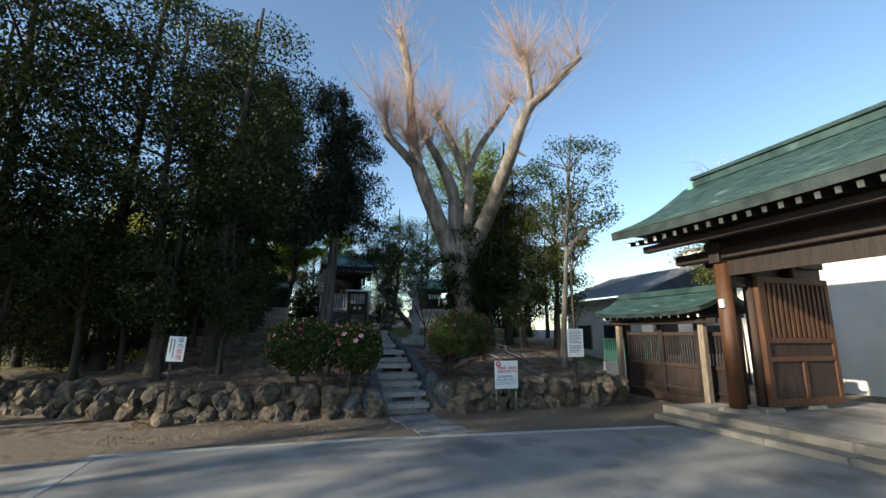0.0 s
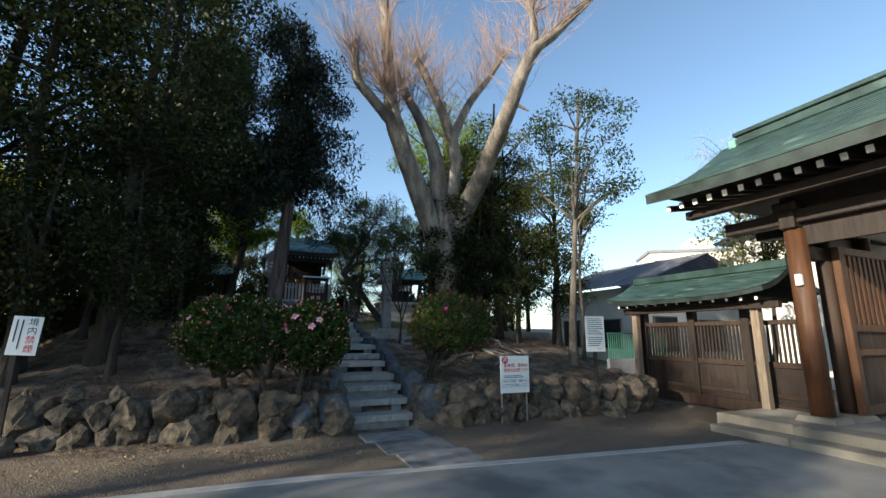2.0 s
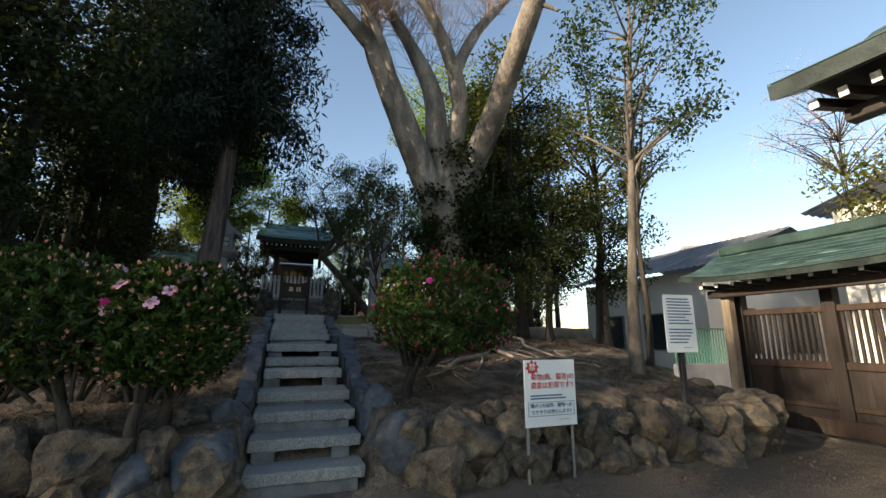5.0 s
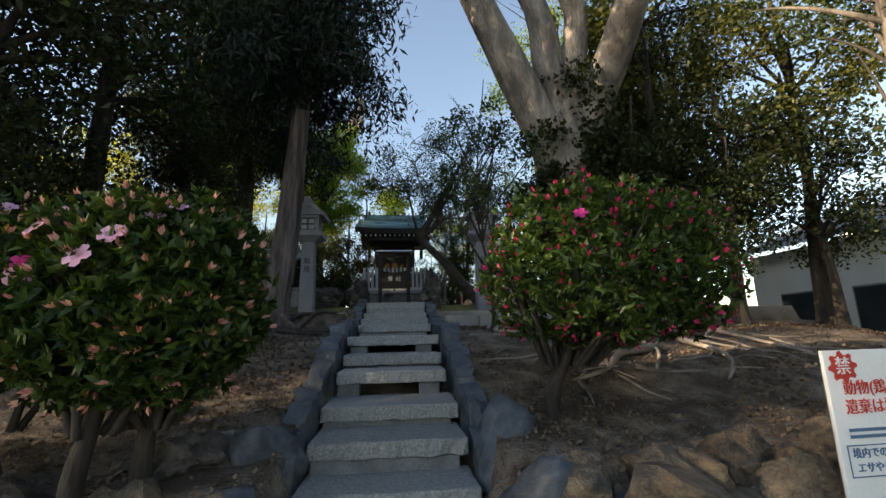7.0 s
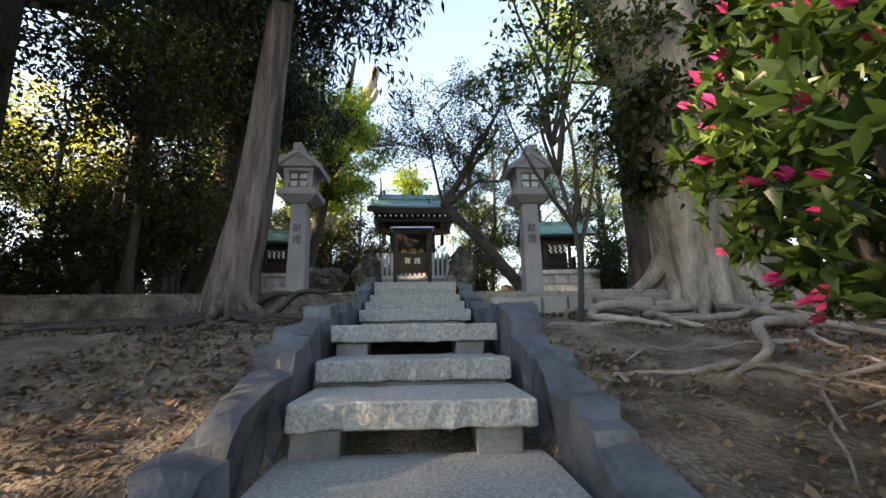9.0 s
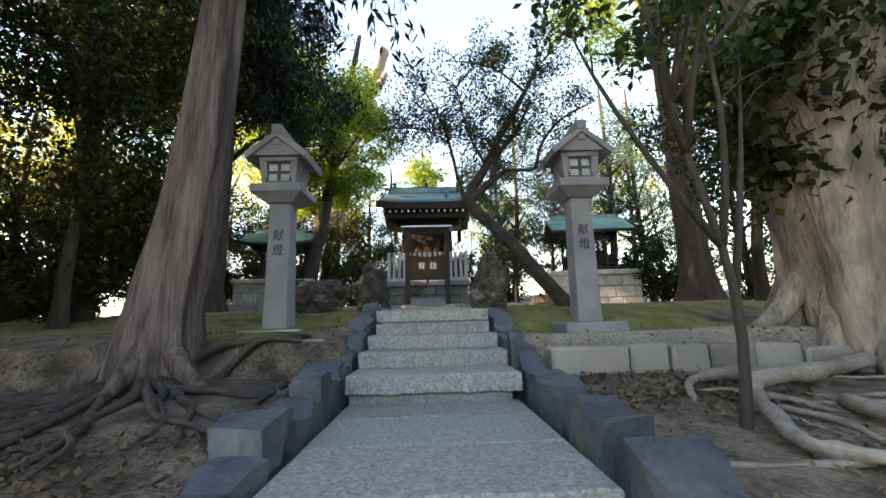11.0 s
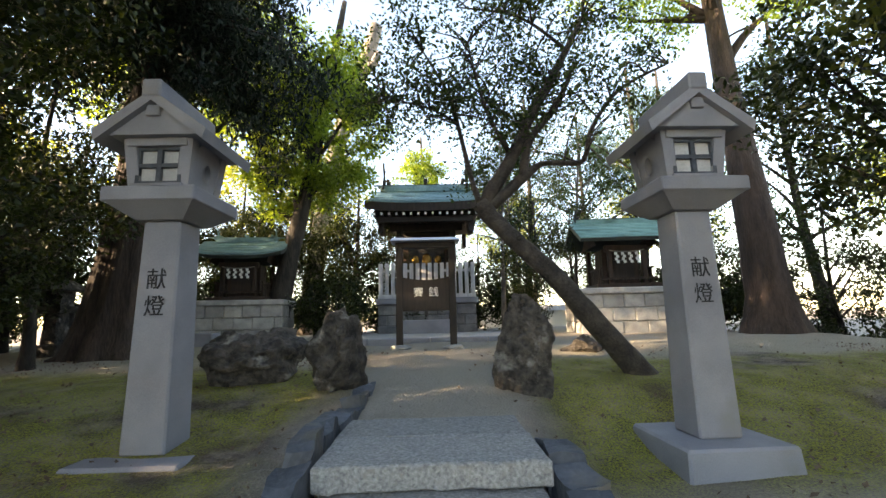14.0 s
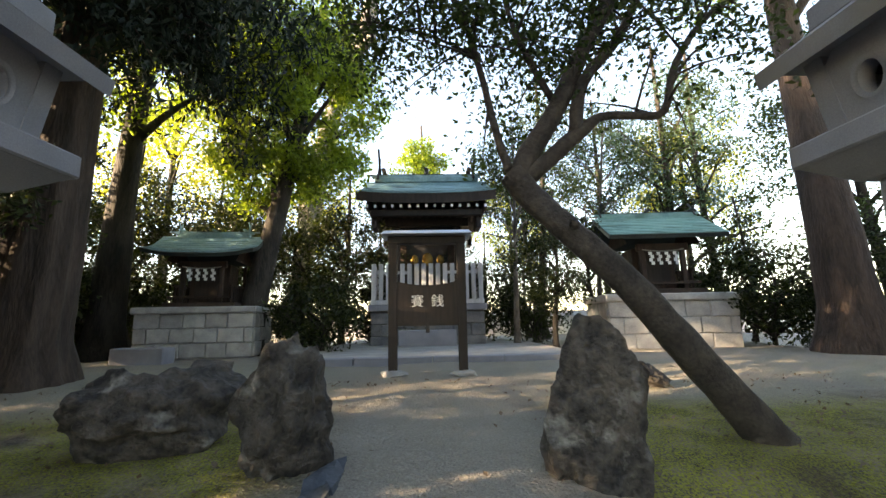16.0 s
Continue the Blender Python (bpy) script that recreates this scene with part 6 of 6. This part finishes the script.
# ---- roots and leaf litter on the slope ----
def surface_root(points, r, rnd, bm):
    pts = []
    for x, y, lift in points:
        pts.append(Vector((x, y, height(x, y) + lift)))
    line = smooth_line(pts, 5)
    tube(bm, line, [r * (1 - .7 * i / (len(line) - 1)) * rnd.uniform(.85, 1.15) for i in range(len(line))], 9, .16, rnd)


def roots():
    rnd = random.Random(77)
    for k, pts in enumerate((
        [(3.0, 4.5, .1), (2.5, 4.36, .05), (2.1, 4.3, .06), (1.75, 4.22, .07), (1.5, 4.08, .05), (1.4, 3.85, -.01)],
        [(2.3, 4.36, .04), (2.36, 4.2, .08), (2.05, 3.97, .12), (1.7, 3.84, .1), (1.44, 3.35, .07), (1.38, 3.12, .05), (1.65, 3.0, .04), (1.95, 2.95, -.02)],
        [(2.1, 3.75, .04), (1.97, 3.3, .07), (1.92, 3.0, .05), (2.12, 2.82, -.02)],
        [(3.4, 3.95, .1), (2.75, 3.55, .05), (2.05, 3.3, .04), (1.85, 3.24, -.01)],
        [(3.2, 4.3, .1), (3.0, 3.5, .08), (2.7, 2.8, .05), (2.9, 2.1, .04), (2.6, 1.6, 0)],
        [(3.6, 4.3, .1), (3.7, 3.4, .1), (3.3, 2.6, .06), (3.5, 1.8, .03), (3.1, 1.3, 0)],
        [(4.2, 4.5, .1), (4.4, 3.4, .08), (4.1, 2.6, .05), (4.5, 1.8, .02)],
        [(2.7, 2.8, .05), (2.2, 2.6, .07), (1.9, 2.2, .05), (1.5, 2.0, .0)],
        [(2.9, 2.1, .04), (2.4, 1.9, .06), (2.1, 1.6, .05), (1.7, 1.5, .0)],
    )):
        bm = bmesh.new()
        surface_root(pts, .058 if k < 2 else .046, rnd, bm)
        tagged(part("tree_root", bm, M["root"], smooth=True), "gnarled pale grey root lying on bare earth", "root", "surface roots")
    for k in range(34):
        bm = bmesh.new()
        a = rnd.uniform(2.6, 5.4)
        x, y = rnd.uniform(1.5, 4.6), rnd.uniform(1.6, 4.3)
        pts = []
        for s in range(6):
            pts.append((x, y, rnd.uniform(-.02, .035)))
            a += rnd.uniform(-.6, .6)
            x, y = max(x + .24 * math.cos(a), 1.0), max(1.0, y + .24 * math.sin(a))
        surface_root(pts, rnd.uniform(.010, .024), rnd, bm)
        tagged(part("tree_root", bm, M["root"], smooth=True), "thin pale grey root on bare earth", "root", "surface roots")
    for k in range(30):
        a = rnd.uniform(-2.6, .1)
        bm = bmesh.new()
        x, y = -2.0 + .2 * math.cos(a), 4.7 + .2 * math.sin(a)
        pts = [(x, y, .06)]
        for s in range(5):
            a += rnd.uniform(-.5, .5)
            x, y = min(x + .28 * math.cos(a), -.98), max(.8, y + .28 * math.sin(a))
            pts.append((x, y, rnd.uniform(-.01, .035)))
        surface_root(pts, .034, rnd, bm)
        tagged(part("tree_root", bm, M["bark_lean"], smooth=True), "thin brown root half sunk in the slope", "root", "surface roots")
    rng = np.random.default_rng(4)
    pts = []
    while len(pts) < 30000:
        x, y = rng.uniform(-6, 6.2), rng.uniform(-1.6, 10.5)
        if abs(x - .03) < .62 and y < 10 and rng.uniform() > .04:
            continue
        if noise.noise(Vector((x * 1.1, y * 1.1, 9))) + rng.uniform(-.35, .35) < 0:
            continue
        if y < -.3 and rng.uniform() > .25:
            continue
        if y > 4.8 and rng.uniform() > .09:
            continue
        pts.append((x, y, height(x, y) + .012))
    me = leaves_mesh("leaf_litter", pts, rng.uniform(.022, .062, len(pts)), M["litter"], rng, 1.8, 0, 2.5)
    z = np.zeros(len(me.vertices) * 3)
    me.vertices.foreach_get("co", z)
    z = z.reshape(-1, 3)
    base = np.repeat(np.array(pts), 4, axis=0)
    z[:, 2] = base[:, 2] + np.clip(z[:, 2] - base[:, 2], -.01, .02)
    me.vertices.foreach_set("co", z.reshape(-1))
    tagged(new("leaf_litter", me), "scattered dry brown leaves on the earth", "leaf litter", kind="stuff")


roots()

# ---- stones of walls, last ----
build_stairs()
kerb_stones()


def terrace_wall():
    rnd = random.Random(6)
    t = tagged(new("terrace_wall"), "low grey stone edging of the upper terrace", "retaining wall", kind="structure")
    for x0, x1, z1 in ((.86, 1.42, 1.74), (1.43, 1.72, 1.75), (1.73, 2.02, 1.73), (2.03, 2.36, 1.74), (2.37, 2.72, 1.73), (2.73, 3.3, 1.7), (-1.52, -.8, 1.83), (-2.9, -2.3, 1.74)):
        y = 4.58 + .03 * x0 if x0 > 0 else 4.93
        part("edging_stone", box(x0, x1 - .01, y, y + .3, 1.25, z1 - .06, .02, .012, rnd), M["concrete"], t)


def boulder_wall():
    rnd = random.Random(11)
    t = tagged(new("boulder_wall"), "low retaining wall of rough brown-grey boulders", "retaining wall", kind="structure")
    variants = [mesh_of("boulder", rock_bm(20 + k, 1.14, 1.14, 1.14, 3, .34, .6), M["boulder"]) for k in range(9)]
    for k, z0 in enumerate((.13, .46, .66)):
        x = -10.5
        while x < 6.6:
            s = rnd.uniform(.15, .34) if k < 2 else rnd.uniform(.10, .2)
            if k == 2 and rnd.random() < .45:
                x += .4
                continue
            near = .62 < x < 1.9
            if near and k < 2:
                s *= 1.15
            x += s * .93
            if abs(x - .03) > .60 + s * .7:
                p = (x, wall_y(x) + .22 + .08 * k + rnd.uniform(-.05, .05), z0 + rnd.uniform(-.05, .05) - .04)
                q = Euler([rnd.uniform(-.5, .5), rnd.uniform(-.5, .5), rnd.uniform(0, 6.3)])
                part("boulder", variants[rnd.randrange(9)], None, t, at=Matrix.LocRotScale(p, q, (s * rnd.uniform(.9, 1.15), s * rnd.uniform(.75, .95), s * rnd.uniform(.85, 1.1))))
            x += s * .93
    for k in range(9):
        y = .2 + .35 * k
        s = rnd.uniform(.22, .32)
        part("boulder", variants[k], None, t, at=Matrix.LocRotScale((6.45 + .04 * k, y, .2 + .28 * (k % 2)), Euler((0, 0, k)), (s, s, s)))
    slab_rock = mesh_of("boulder", rock_bm(51, 1, 1, 1, 3, .3, .5), M["slate"], True)
    for x, y, z, s in ((.98, .02, .35, (.34, .26, .42)), (1.5, .02, .25, (.36, .26, .36)), (-.9, .08, .36, (.3, .28, .36)), (-.72, .62, .62, (.2, .3, .24)), (.82, .62, .62, (.2, .32, .22)), (-1.35, -.02, .26, (.28, .24, .3))):
        part("boulder", slab_rock, None, t, at=Matrix.LocRotScale((x, y, z), Euler((x, .2, y * 9)), s))


terrace_wall()
boulder_wall()
